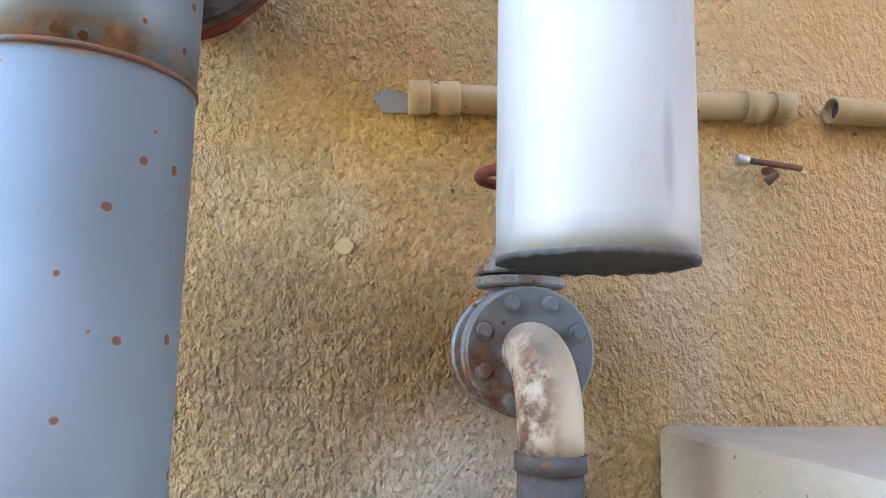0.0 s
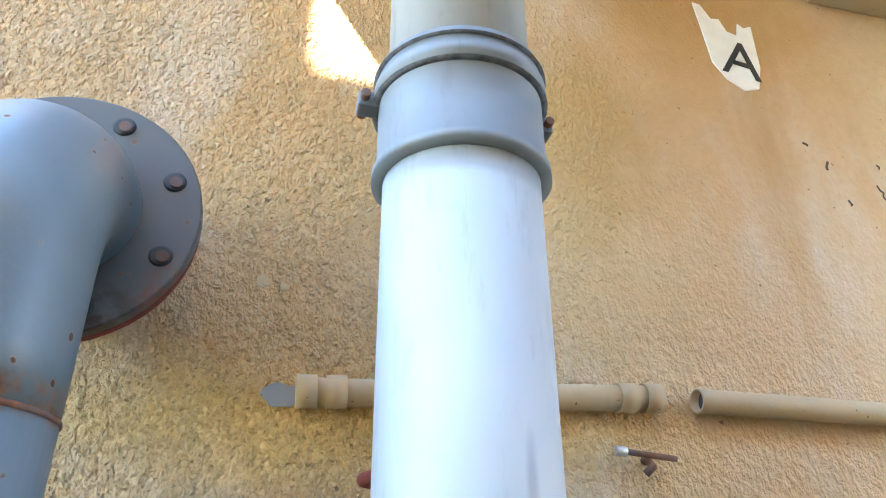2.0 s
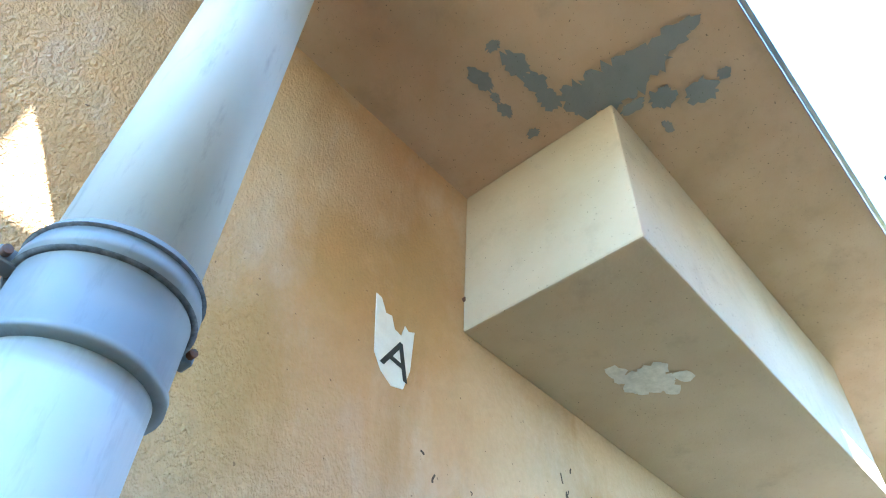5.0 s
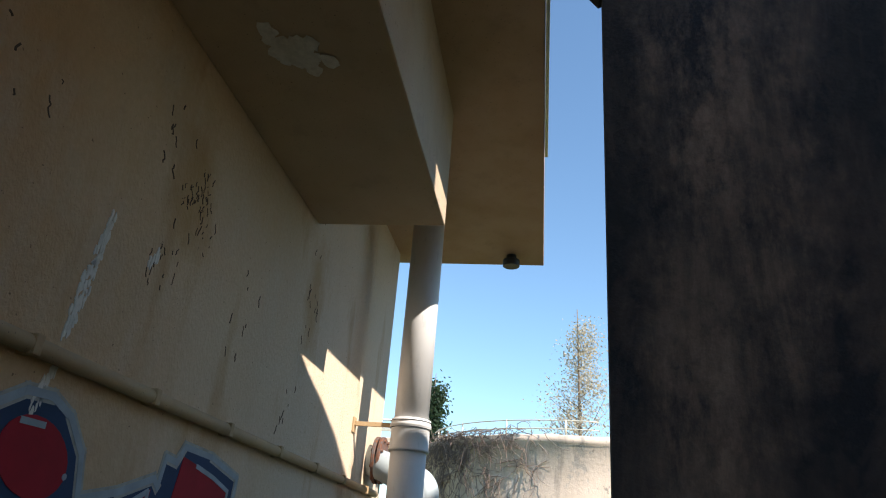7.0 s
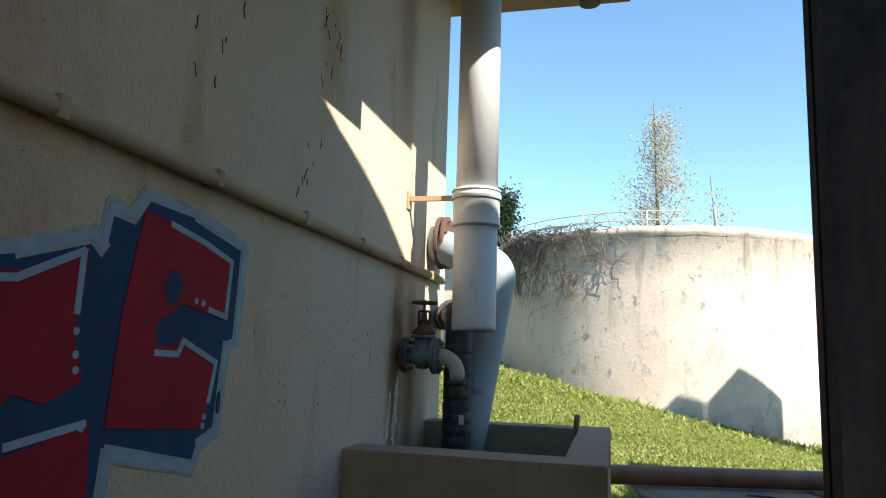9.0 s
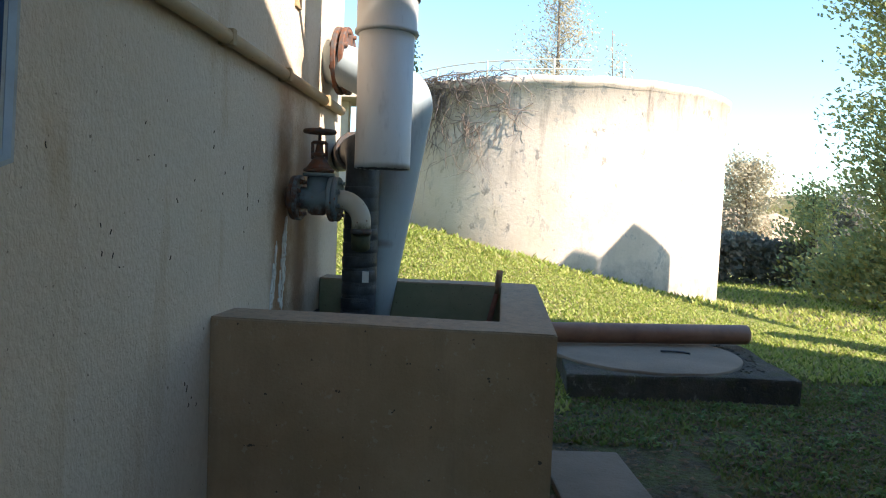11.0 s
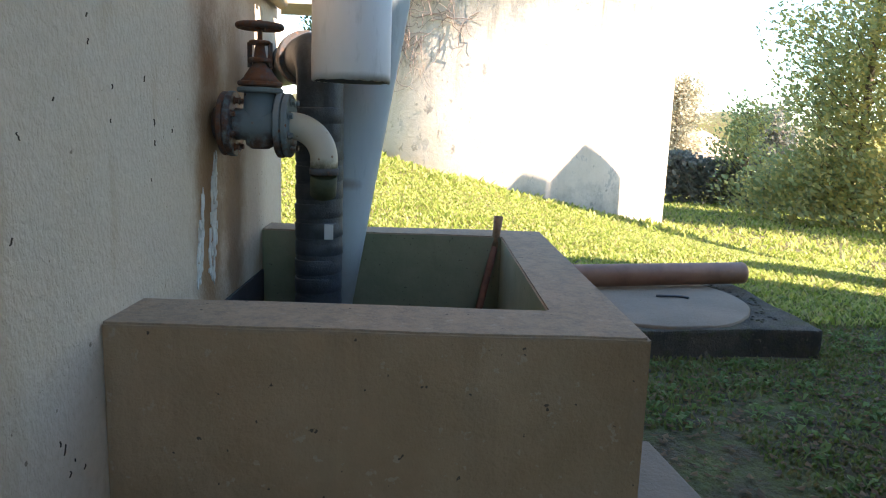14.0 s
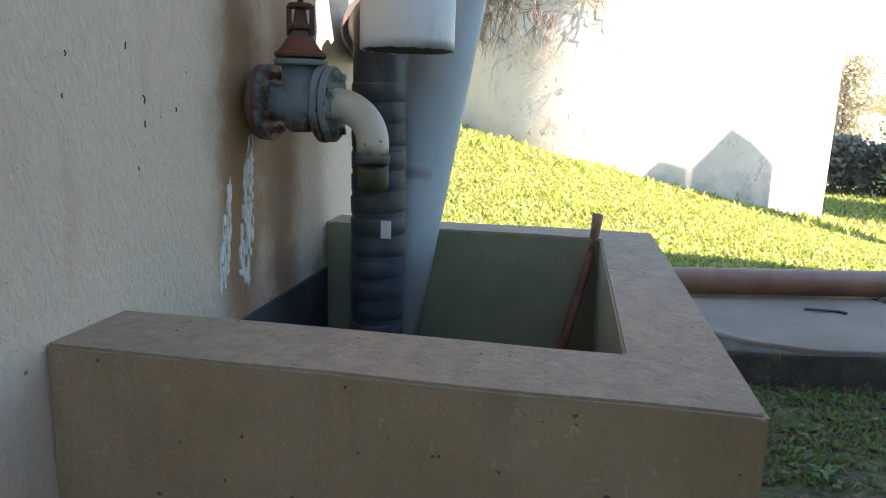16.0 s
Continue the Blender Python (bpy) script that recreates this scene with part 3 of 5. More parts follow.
def ground_z(x, y):
    w = sstep(8.0, 16.5, x)
    z = w * 0.21 * (min(max(y, -6.5), 6.0) + 1.9)
    z -= 0.03 * max(0.0, x - 17.0) * sstep(2.0, -6.0, y)
    z -= 0.02 * max(0.0, -y - 6.5) * w
    return z + 0.02 * noise.noise((x * 0.7, y * 0.7, 0.3)) * sstep(4, 8, x)


def mesh_grid(xs, ys, f):
    bm = bmesh.new()
    g = [[bm.verts.new((x, y, f(x, y))) for y in ys] for x in xs]
    for i in range(len(xs) - 1):
        for j in range(len(ys) - 1):
            bm.faces.new((g[i][j], g[i + 1][j], g[i + 1][j + 1], g[i][j + 1])).smooth = True
    return bm


xs = [-300, -60, -20, -8] + [k * 0.5 for k in range(-8, 60)] + [32, 36, 42, 50, 65, 90, 140, 260, 600]
ys = [-600, -260, -140, -80, -50, -38, -30, -25] + [k * 0.5 for k in range(-42, 21)] + [14, 20, 40, 90, 260, 600]


def far_z(x, y):
    d = max(abs(x) - 45, abs(y) - 45, 0)
    return ground_z(min(x, 45), min(max(y, -45), 45)) + 0.004 * d


structure("ground", mesh_grid(xs, ys, far_z), GROUND, "grassy ground with bare damp soil by the wall", "ground")


def blades(name, mat, count, area, size, seed, label, keep=None):
    rng = random.Random(seed)
    vv, ff = [], []
    x0, x1, y0, y1 = area
    while count > 0:
        x, y = rng.uniform(x0, x1), rng.uniform(y0, y1)
        count -= 1
        if keep and not keep(x, y, rng):
            continue
        z = ground_z(x, y)
        a = rng.uniform(0, 6.283)
        h = size * rng.uniform(0.4, 1.2) * (1 + 0.8 * noise.noise((x * 1.1, y * 1.1, 7)))
        w = 0.16 * size + 0.004 + 0.0007 * max(x - 5, 0)
        lx, ly = math.cos(a) * h * rng.uniform(0.3, 1.5), math.sin(a) * h * rng.uniform(0.3, 1.5)
        px, py = -math.sin(a) * w, math.cos(a) * w
        i = len(vv)
        vv += [(x - px, y - py, z - 0.01), (x + px, y + py, z - 0.01), (x + lx * .5 + px * .7, y + ly * .5 + py * .7, z + h * .6), (x + lx * .5 - px * .7, y + ly * .5 - py * .7, z + h * .6), (x + lx, y + ly, z + h)]
        ff += [(i, i + 1, i + 2, i + 3), (i + 3, i + 2, i + 4)]
    me = bpy.data.meshes.new(name)
    me.from_pydata(vv, [], ff)
    me.materials.append(mat)
    return tagged(new(name, me), label, "grass", kind="stuff")


TC, TR, TH = (21.6, -1.07), 4.37, 4.22


def lawn(x, y, rng):
    if (x - TC[0]) ** 2 + (y - TC[1]) ** 2 < TR * TR:
        return False
    if 7.3 < x < 9.1 and -2.02 < y < -0.3:
        return False
    if x < 9.3 and y < -0.3:
        return x > 9.05 or (y < -2.3 and x > 8.3)
    return True


blades("grass", GRASS, 150000, (6.9, 18, -8, 3.5), 0.05, 3, "bright green and yellowish lawn grass", lawn)
blades("far_grass", GRASS, 60000, (15, 42, -30, 3), 0.12, 4, "sunlit rough grass of the far field", lambda x, y, r: (x - TC[0]) ** 2 + (y - TC[1]) ** 2 > TR * TR)
blades("shaded_turf", SHADEGRASS, 70000, (5.2, 9.6, -5.5, -0.05), 0.028, 5, "short thin turf on shaded soil, greens darkened for shade",
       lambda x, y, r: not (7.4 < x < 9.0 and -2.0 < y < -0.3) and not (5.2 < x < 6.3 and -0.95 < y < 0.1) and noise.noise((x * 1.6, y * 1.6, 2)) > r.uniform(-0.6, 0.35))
rng = random.Random(8)
vv, ff = [], []
for k in range(2200):
    x, y = rng.uniform(5.0, 8.2), rng.uniform(-2.6, -0.05)
    if 7.2 < x < 9.5 and -2.35 < y < -0.45:
        continue
    z, a, s = ground_z(x, y) + 0.012, rng.uniform(0, 6.28), rng.uniform(0.012, 0.03)
    i = len(vv)
    for dx, dy, dz in ((1, 0, .2), (0, .6, 0), (-1, 0, .3), (0, -.6, 0)):
        vv.append((x + s * (dx * math.cos(a) - dy * math.sin(a)), y + s * (dx * math.sin(a) + dy * math.cos(a)), z + dz * s))
    ff.append((i, i + 1, i + 2, i + 3))
weeds_v, weeds_f = [], []
wr = random.Random(29)
for k in range(420):
    x, y = wr.uniform(5.2, 9.3), wr.uniform(-4.0, -0.08)
    if (7.35 < x < 9.05 and -2.0 < y < -0.3) or (5.3 < x < 6.25 and -0.9 < y < 0):
        continue
    for q in range(wr.randint(6, 13)):
        a, ln, up = wr.uniform(0, 6.283), wr.uniform(0.02, 0.06), wr.uniform(0.15, 0.8)
        ox, oy = x + wr.gauss(0, 0.03), y + wr.gauss(0, 0.03)
        z = ground_z(ox, oy) + 0.005
        cx, cy, wx = math.cos(a), math.sin(a), ln * 0.28
        i = len(weeds_v)
        weeds_v += [(ox, oy, z), (ox + cx * ln * .5 - cy * wx, oy + cy * ln * .5 + cx * wx, z + ln * up), (ox + cx * ln, oy + cy * ln, z + ln * up * 0.9), (ox + cx * ln * .5 + cy * wx, oy + cy * ln * .5 - cx * wx, z + ln * up)]
        weeds_f.append((i, i + 1, i + 2, i + 3))
me = bpy.data.meshes.new("weeds")
me.from_pydata(weeds_v, [], weeds_f)
me.materials.append(WEED)
tagged(new("weeds", me), "small broad-leaved weeds in damp shaded soil", "weeds", kind="stuff")
me = bpy.data.meshes.new("fallen_leaves")
me.from_pydata(vv, [], ff)
me.materials.append(DEADLEAF)
tagged(new("fallen_leaves", me), "brown fallen leaves scattered on damp soil", "leaves", kind="stuff")


# ---- troughs ----
def trough(x0, x1, y0, top, front, side, back, floor, stuff):
    """A rendered open box built against the wall: front, outer side and back walls, hollow inside."""
    bm = bmesh.new()
    o = [(x0, y0), (x1, y0), (x1, WY - 0.002), (x0, WY - 0.002)]
    i = [(x0 + front, y0 + side), (x1 - back, y0 + side), (x1 - back, WY - 0.002), (x0 + front, WY - 0.002)]
    V = {}
    for key, ring, z in (("ob", o, -0.3), ("ot", o, top), ("it", i, top), ("ib", i, floor)):
        V[key] = [bm.verts.new((x, y, z)) for x, y in ring]
    for a, b in (("ob", "ot"), ("ot", "it"), ("it", "ib")):
        for k in range(4):
            if k == 2:
                continue
            bm.faces.new((V[a][k], V[a][(k + 1) % 4], V[b][(k + 1) % 4], V[b][k]))
    bm.faces.new(V["ib"])
    eds = [e for e in bm.edges if all(abs(v.co.z - top) < 1e-6 for v in e.verts) and not all(v.co.y > WY - 0.01 for v in e.verts)]
    eds += [e for e in bm.edges if abs(e.verts[0].co.z - e.verts[1].co.z) > 0.3 and all(v.co.y < WY - 0.1 for v in e.verts)]
    bmesh.ops.bevel(bm, geom=eds, offset=0.006, segments=2, affect="EDGES")
    bmesh.ops.subdivide_edges(bm, edges=[e for e in bm.edges if e.calc_length() > 0.3], cuts=6, use_grid_fill=True)
    for v in bm.verts:
        n = noise.noise(v.co * 3.1)
        v.co += Vector((0.004, 0.004, 0.004)) * n
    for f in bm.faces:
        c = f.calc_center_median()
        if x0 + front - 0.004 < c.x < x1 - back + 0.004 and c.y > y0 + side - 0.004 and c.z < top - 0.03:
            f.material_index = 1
    th = empty("trough", (x0, y0, 0))
    lining = bm.copy()
    for mesh, drop in ((bm, 1), (lining, 0)):
        bmesh.ops.delete(mesh, geom=[f for f in mesh.faces if f.material_index == drop], context="FACES")
    for f in lining.faces:
        f.material_index = 0
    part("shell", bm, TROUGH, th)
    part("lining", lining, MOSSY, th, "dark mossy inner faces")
    # Plain black band on the wall below z 0.70, inside the trough.
    part("low_black_band", box(x0 + front + 0.01, x1 - back - 0.01, WY - 0.012, WY - 0.001, floor, 0.70, 0.003), INSIDE, th, "black band low on the wall")
    return stuff(th)


trough(4.815, 6.594, 0.0, 0.89, 0.25, 0.215, 0.2, 0.12, lambda ob: tagged(ob, "rendered concrete trough, open on top, against the wall", "trough"))
bm = box(0.66, 1.24, 0.35, WY - 0.002, -0.3, 1.315, 0.028, None, 3)
bmesh.ops.subdivide_edges(bm, edges=[e for e in bm.edges if e.calc_length() > 0.3], cuts=8, use_grid_fill=True)
for v in bm.verts:
    v.co += Vector((0.005, 0.004, 0.004)) * noise.noise(v.co * 4)
tagged(part("concrete_plinth", bm, PLINTH), "rendered concrete plinth built against the wall", "plinth")


# ---- steel valve with bend ----
def bolts(parent, c, r, count, y, mat, size=0.011, start=0.0):
    for k in range(count):
        a = start + 2 * math.pi * k / count
        x, z = c[0] + r * math.cos(a), c[1] + r * math.sin(a)
        bm = disc((x, y, z), (0, 1, 0), size * 1.5, 0.006, 14)
        tube([(x, y + 0.006, z), (x, y - 0.014, z)], size, 6, bm, smooth=False)
        part("bolt", bm, mat, parent)


def gate_valve(x, z, yb, yf, paint, wheel_mat, drop_to, wheel_h, label, fr=0.112, pipe_mat=None):
    th = empty("gate_valve", (x, (yb + yf) / 2, z))
    ym = (yb + yf) / 2
    part("stub_pipe", tube([(x, WY + 0.02, z), (x, yb, z)], 0.06, 24), RUST, th)
    f1 = part("flange", disc((x, yb + 0.022, z), (0, 1, 0), fr * 0.98, 0.02), RUST, th, "rust-covered wall flange")
    f2 = part("flange", disc((x, yb - 0.002, z), (0, 1, 0), fr, 0.024), paint, th)
    f3 = part("flange", disc((x, yf + 0.022, z), (0, 1, 0), fr, 0.024), paint, th)
    f4 = part("flange", disc((x, yf - 0.003, z), (0, 1, 0), fr * 0.98, 0.022), paint, th)
    bolts(f4, (x, z), fr * 0.76, 8, yf - 0.018, paint, 0.0105, 0.39)
    bolts(f2, (x, z), fr * 0.76, 8, yb - 0.016, RUST, 0.0095, 0.39)
    body = tube([(x, yb, z), (x, yb - 0.03, z), (x, ym + 0.04, z), (x, ym, z), (x, ym - 0.04, z), (x, yf + 0.03, z)], [0.06, 0.055, 0.06, 0.064, 0.06, 0.055], 28)
    tube([(x, ym, z - 0.085), (x, ym, z - 0.072), (x, ym, z), (x, ym, z + 0.115)], [0.03, 0.05, 0.06, 0.056], 24, body)
    part("body", body, paint, th)
    bz = z + 0.118
    top_mat = wheel_mat if wheel_mat is RUST else paint
    part("bonnet_flange", disc((x, ym, bz + 0.002), (0, 0, 1), 0.080, 0.018, 24), paint, th)
    part("bonnet_flange", disc((x, ym, bz + 0.024), (0, 0, 1), 0.078, 0.016, 24), top_mat, th)
    part("bonnet", tube([(x, ym, bz + 0.03), (x, ym, bz + 0.045), (x, ym, bz + 0.075), (x, ym, bz + 0.09), (x, ym, wheel_h - 0.05)], [0.072, 0.058, 0.038, 0.026, 0.014], 20), top_mat, th)
    part("gland", disc((x, ym, bz + 0.105), (0, 0, 1), 0.040, 0.016, 12), wheel_mat, th)
    for s in (-1, 1):
        part("gland_bolt", tube([(x, ym + s * 0.036, bz + 0.08), (x, ym + s * 0.036, wheel_h - 0.055)], 0.0085, 8), wheel_mat, th)
    part("gland", disc((x, ym, wheel_h - 0.055), (0, 0, 1), 0.038, 0.014, 12), wheel_mat, th)
    part("stem", tube([(x, ym, wheel_h - 0.06), (x, ym, wheel_h + 0.022)], 0.009, 10), RUST, th)
    rim = arc((x, ym, wheel_h), 0.074, 0, 360, (1, 0, 0), (0, 1, 0), 32)
    w = tube(rim, 0.0105, 10, caps=False)
    for k in range(4):
        a = math.pi / 2 * k + 0.4
        tube([(x, ym, wheel_h), (x + 0.072 * math.cos(a), ym + 0.072 * math.sin(a), wheel_h + 0.003)], 0.008, 8, w)
    tube([(x, ym, wheel_h - 0.012), (x, ym, wheel_h + 0.014)], 0.019, 12, w)
    part("handwheel", w, wheel_mat, th)
    R = 0.115
    c = Vector((x, yf - 0.014 - 0.0, z - R))
    bend = [Vector((x, yf + 0.0, z))] + arc(c, R, 90, 180, (0, 1, 0), (0, 0, 1), 14)
    bend = [bend[0]] + [Vector((x, c.y - (R * math.sin(radians(k * 90 / 14))), c.z + R * math.cos(radians(k * 90 / 14)))) for k in range(15)]
    bend.append(bend[-1] + Vector((0, 0, -0.03)))
    part("bend", tube(bend, 0.049, 26), CREAM, th, "cream painted bend with peeling paint")
    bot = bend[-1]
    coll = tube([bot, bot + Vector((0, 0, -0.025))], 0.053, 24)
    part("collar", coll, FLANGE, th)
    part("down_pipe", tube([bot + Vector((0, 0, -0.02)), drop_to if isinstance(drop_to, tuple) else (bot.x, bot.y, drop_to)], 0.0485, 24), pipe_mat or FLANGE, th)
    return tagged(th, label, "valve")


gate_valve(0.343, 1.455, 1.24, 1.10, VALVEPAINT, REDRUST, 0.0, 1.77, "grey-blue flanged gate valve with red handwheel and bend")
gate_valve(5.74, 1.362, 1.262, 1.065, VALVE2PAINT, RUST, (5.78, 0.945, 1.12), 1.70, "rusty grey gate valve with handwheel above the trough", 0.115, MOSSPIPE)


# ---- big steel pipe beside the first valve ----
bp = empty("elbow_pipe", (-0.295, 0.86, 0))
px, py, pr, fz = -0.305, 0.86, 0.138, 2.2
part("lower_pipe", tube([(px, py, 0.0), (px, py, 1.781)], pr, 48), BLUE, bp)
part("weld_seam", tube([(px, py, 1.778), (px, py, 1.781), (px, py, 1.786), (px, py, 1.789)], [pr - 0.002, pr + 0.0025, pr + 0.0025, pr - 0.002], 48), RUST, bp, "rusty weld seam")
R = 0.2
pts = [Vector((px, py, 1.786)), Vector((px, py, 1.86))] + [Vector((px, py + R - R * math.cos(radians(a)), fz - R + R * math.sin(radians(a)))) for a in range(0, 91, 6)]
pts.append(Vector((px, 1.12, fz)))
part("elbow", tube(pts, pr, 48), BLUE, bp)
fla = part("flange", disc((px, 1.085, fz), (0, 1, 0), 0.242, 0.03, 48), FLANGEPAINT, bp, "dark grey flange with rusted lower rim")
part("stub", tube([(px, 1.08, fz), (px, WY + 0.02, fz)], 0.15, 32), REDRUST, bp)
part("flange", disc((px, 1.118, fz), (0, 1, 0), 0.238, 0.026, 48), REDRUST, bp)
for k in range(8):
    a = math.pi / 8 + k * math.pi / 4
    x, z = px + 0.2 * math.cos(a), fz + 0.2 * math.sin(a)
    # Dark disc on the flange face, in place of a shaded hole.
    part("bolt_hole_disc", tube([(x, 1.0695, z), (x, 1.0665, z)], [0.021, 0.017], 16), INSIDE, fla)
    part("bolt", tube([(x + 0.003, 1.0685, z - 0.003), (x + 0.003, 1.062, z - 0.003)], 0.0115, 10), RUST, fla)
tagged(bp, "pale blue steel pipe with rust spots and flanged elbow", "pipe")


# ---- plastic downpipes ----
def clamp(parent, x, y, z, r, out, mat):
    b = tube(arc((x, y, z), r + 0.004, 0, 360, (1, 0, 0), (0, 1, 0), 40), 0.006, 8, caps=False)
    part("clamp_band", b, mat, parent)
    for s in (-1, 1):
        bm = box(x + s * (r + 0.018) - 0.02, x + s * (r + 0.018) + 0.02, y - 0.02, y + 0.02, z - 0.016, z + 0.016, 0.005)
        part("clamp_lug", bm, mat, parent)
        part("clamp_bolt", tube([(x + s * (r + 0.026), y - 0.035, z), (x + s * (r + 0.026), y + 0.035, z)], 0.009, 8), RUST, parent)


def downpipe(name, x, y, r, z0, zs0, zs1, ztop, mat, sleeve_mat, label, sawn=True, upper=None):
    th = empty(name, (x, y, z0))
    part("lower_pipe", pipe_wall((x, y, z0), (x, y, zs0 + 0.05), r, 0.009, 56, rough_end=0.006), mat, th)
    if sawn:
        part("cut_rim", pipe_wall((x, y, z0 - 0.003), (x, y, z0 + 0.006), r + 0.0006, 0.0105, 56, rough_end=0.004), CUT, th, "sawn rough rim")
    # Solid dark plug just inside the end, standing for the shade within.
    part("bore_black", tube([(x, y, z0 + 0.003), (x, y, z0 + 0.02)], r - 0.009, 40), INSIDE, th)
    rs = r + 0.012
    part("socket", tube([(x, y, zs0), (x, y, zs0 + 0.004), (x, y, zs0 + 0.02), (x, y, zs0 + 0.024), (x, y, zs1 - 0.07), (x, y, zs1 - 0.062), (x, y, zs1 - 0.045), (x, y, zs1 - 0.037), (x, y, zs1 - 0.006), (x, y, zs1)],
                         [r, rs + 0.008, rs + 0.008, rs, rs, rs + 0.01, rs + 0.01, rs + 0.004, rs + 0.004, r], 56), sleeve_mat, th, "grey push-fit socket")
    # Raised dark rings: the shade of the socket's grooves put into their colour.
    for dz in (0.022, 0.075):
        part("groove_shade_ring", tube([(x, y, zs1 - dz - 0.003), (x, y, zs1 - dz), (x, y, zs1 - dz + 0.003)], [rs + 0.002, rs + 0.0115, rs + 0.002], 56), CUT, th)
    part("upper_pipe", tube([(x, y, zs1 - 0.01), (x, y, ztop)], r - 0.004, 56), upper or mat, th)
    return tagged(th, label, "downpipe"), rs


d1, rs = downpipe("downpipe", 0.38, 0.875, 0.138, 1.577, 2.215, 2.455, SOF, PVC, PVCGREY, "white plastic downpipe with grey socket and sawn end")
clamp(d1, 0.38, 0.90, 2.39, rs, 0.02, PVCGREY)
d2, rs = downpipe("downpipe", 5.80, 0.85, 0.142, 1.525, 2.20, 2.455, SOF, PVC2, PVC2, "pale grey plastic downpipe ending above the trough", False)
wb = empty("wall_bracket", (5.8, WY, 2.41))
part("bar", box(5.79, 5.815, 0.96, WY, 2.385, 2.42, 0.003), RAILPAINT, wb)
part("base_plate", box(5.76, 5.845, WY - 0.012, WY, 2.33, 2.45, 0.003), RAILPAINT, wb)
tagged(wb, "painted steel bracket holding the downpipe to the wall", "bracket")

# ---- wrapped pipe and leaning pipe in the far trough ----
wp = empty("wrapped_pipe", (6.05, 1.0, 0.12))
pts = [Vector((6.05, 1.0, 0.12)), Vector((6.05, 1.0, 0.5)), Vector((6.05, 1.0, 1.0)), Vector((6.05, 1.0, 1.45))]
turn = Vector((0.93, 0.37, 0))
pts += [Vector((6.05, 1.0, 1.52)) + turn * 0.13 * (1 - math.cos(radians(a))) + Vector((0, 0, 0.13 * math.sin(radians(a)))) for a in range(0, 91, 9)]
pts.append(Vector((6.05, 1.0, 1.65)) + turn * 0.86)
part("pipe", tube(pts, 0.094, 32), WRAP, wp)
for k in range(17):
    z = 0.16 + k * 0.076
    tilt = Vector((0.04 * math.sin(k * 2.3), 0.05 + 0.03 * math.cos(k * 1.7), 1)).normalized()
    c = Vector((6.05, 1.0, z))
    part("tape_lap", tube([c, c + tilt * 0.003, c + tilt * 0.058, c + tilt * 0.064], [0.0935, 0.0968, 0.0958, 0.0935], 32), WRAP, wp)
part("tape_end", box(5.952, 5.956, 0.93, 0.965, 0.92, 0.98), PVC2, wp, "small pale tag")
for d in (0.30, 0.335):
    part("flange", disc(Vector((6.05, 1.0, 1.65)) + turn * d, turn, 0.118, 0.028), FLANGE, wp)
part("foot_flange", disc((6.05, 1.0, 0.42), (0, 0, 1), 0.16, 0.05), INSIDE, wp)
tagged(wp, "steel pipe wrapped in black tape standing in trough", "pipe")

lp = empty("leaning_pipe", (6.35, 1.05, 0.12))
bot, topc = Vector((6.32, 1.09, 0.13)), Vector((6.36, 0.79, 1.90))
ax = (topc - bot).normalized()
pts = [bot, bot.lerp(topc, 0.5), topc]
for a in range(10, 101, 10):
    pts.append(topc + 0.15 * (ax * math.sin(radians(a)) + Vector((0, 1, 0)) * (1 - math.cos(radians(a)))))
pts.append(Vector((pts[-1].x, 1.15, 2.14)))
pts.append(Vector((6.45, WY + 0.01, 2.2)))
part("pipe", tube(pts, [0.125] * len(pts), 40), SLANT, lp)
fl2 = part("wall_flange", disc((6.45, 1.20, 2.2), (0, 1, 0), 0.2, 0.03), RUST, lp, "brown rusty flange")
part("wall_flange", disc((6.45, 1.245, 2.2), (0, 1, 0), 0.2, 0.03), RUST, lp)
for k in range(8):
    a = math.pi / 8 + k * math.pi / 4
    part("bolt", tube([(6.45 + 0.17 * math.cos(a), 1.165, 2.2 + 0.17 * math.sin(a)), (6.45 + 0.17 * math.cos(a), 1.27, 2.2 + 0.17 * math.sin(a))], 0.014, 8), RUST, fl2)
tagged(lp, "pale blue-grey pipe leaning into the trough", "pipe")

# ---- conduit along the wall ----
cd = empty("wall_conduit", (3, WY, 1.975))
bm = tube([(0.16, WY - 0.025, 1.955), (0.30, WY - 0.025, 1.96), (0.70, WY - 0.025, 1.975), (0.93, WY - 0.025, 1.985)], 0.029, 18)
part("conduit", bm, RAILPAINT, cd)
part("conduit", pipe_wall((1.06, WY - 0.03, 1.985), (6.7, WY - 0.03, 1.935), 0.029, 0.005, 20), RAILPAINT, cd)
# Black plug paints the shaded inside of the broken conduit.
part("conduit_bore_cap", tube([(1.08, WY - 0.03, 1.985), (1.09, WY - 0.03, 1.985)], 0.024, 16), INSIDE, cd)
for x in (0.155, 0.215, 0.87, 0.935):
    part("coupler", tube([(x - 0.012, WY - 0.025, 1.955 + 0.038 * (x - 0.16)), (x + 0.03, WY - 0.025, 1.957 + 0.038 * (x - 0.16))], 0.034, 18), RAILPAINT, cd)
for x in (2.05, 2.75, 3.45, 4.15, 4.85, 5.55, 6.3):
    part("clip", box(x - 0.018, x + 0.018, WY - 0.061, WY, 1.985 - 0.0089 * (x - 1.06) - 0.031, 1.985 - 0.0089 * (x - 1.06) + 0.032, 0.005), RAILPAINT, cd)
tagged(cd, "painted conduit pipe clipped along the wall, broken", "conduit")
bm = bmesh.new()
plate(ragged(0.115, 1.95, 0.045, 0.03, 14, 4, 0.3), WY, 0.006, bm)
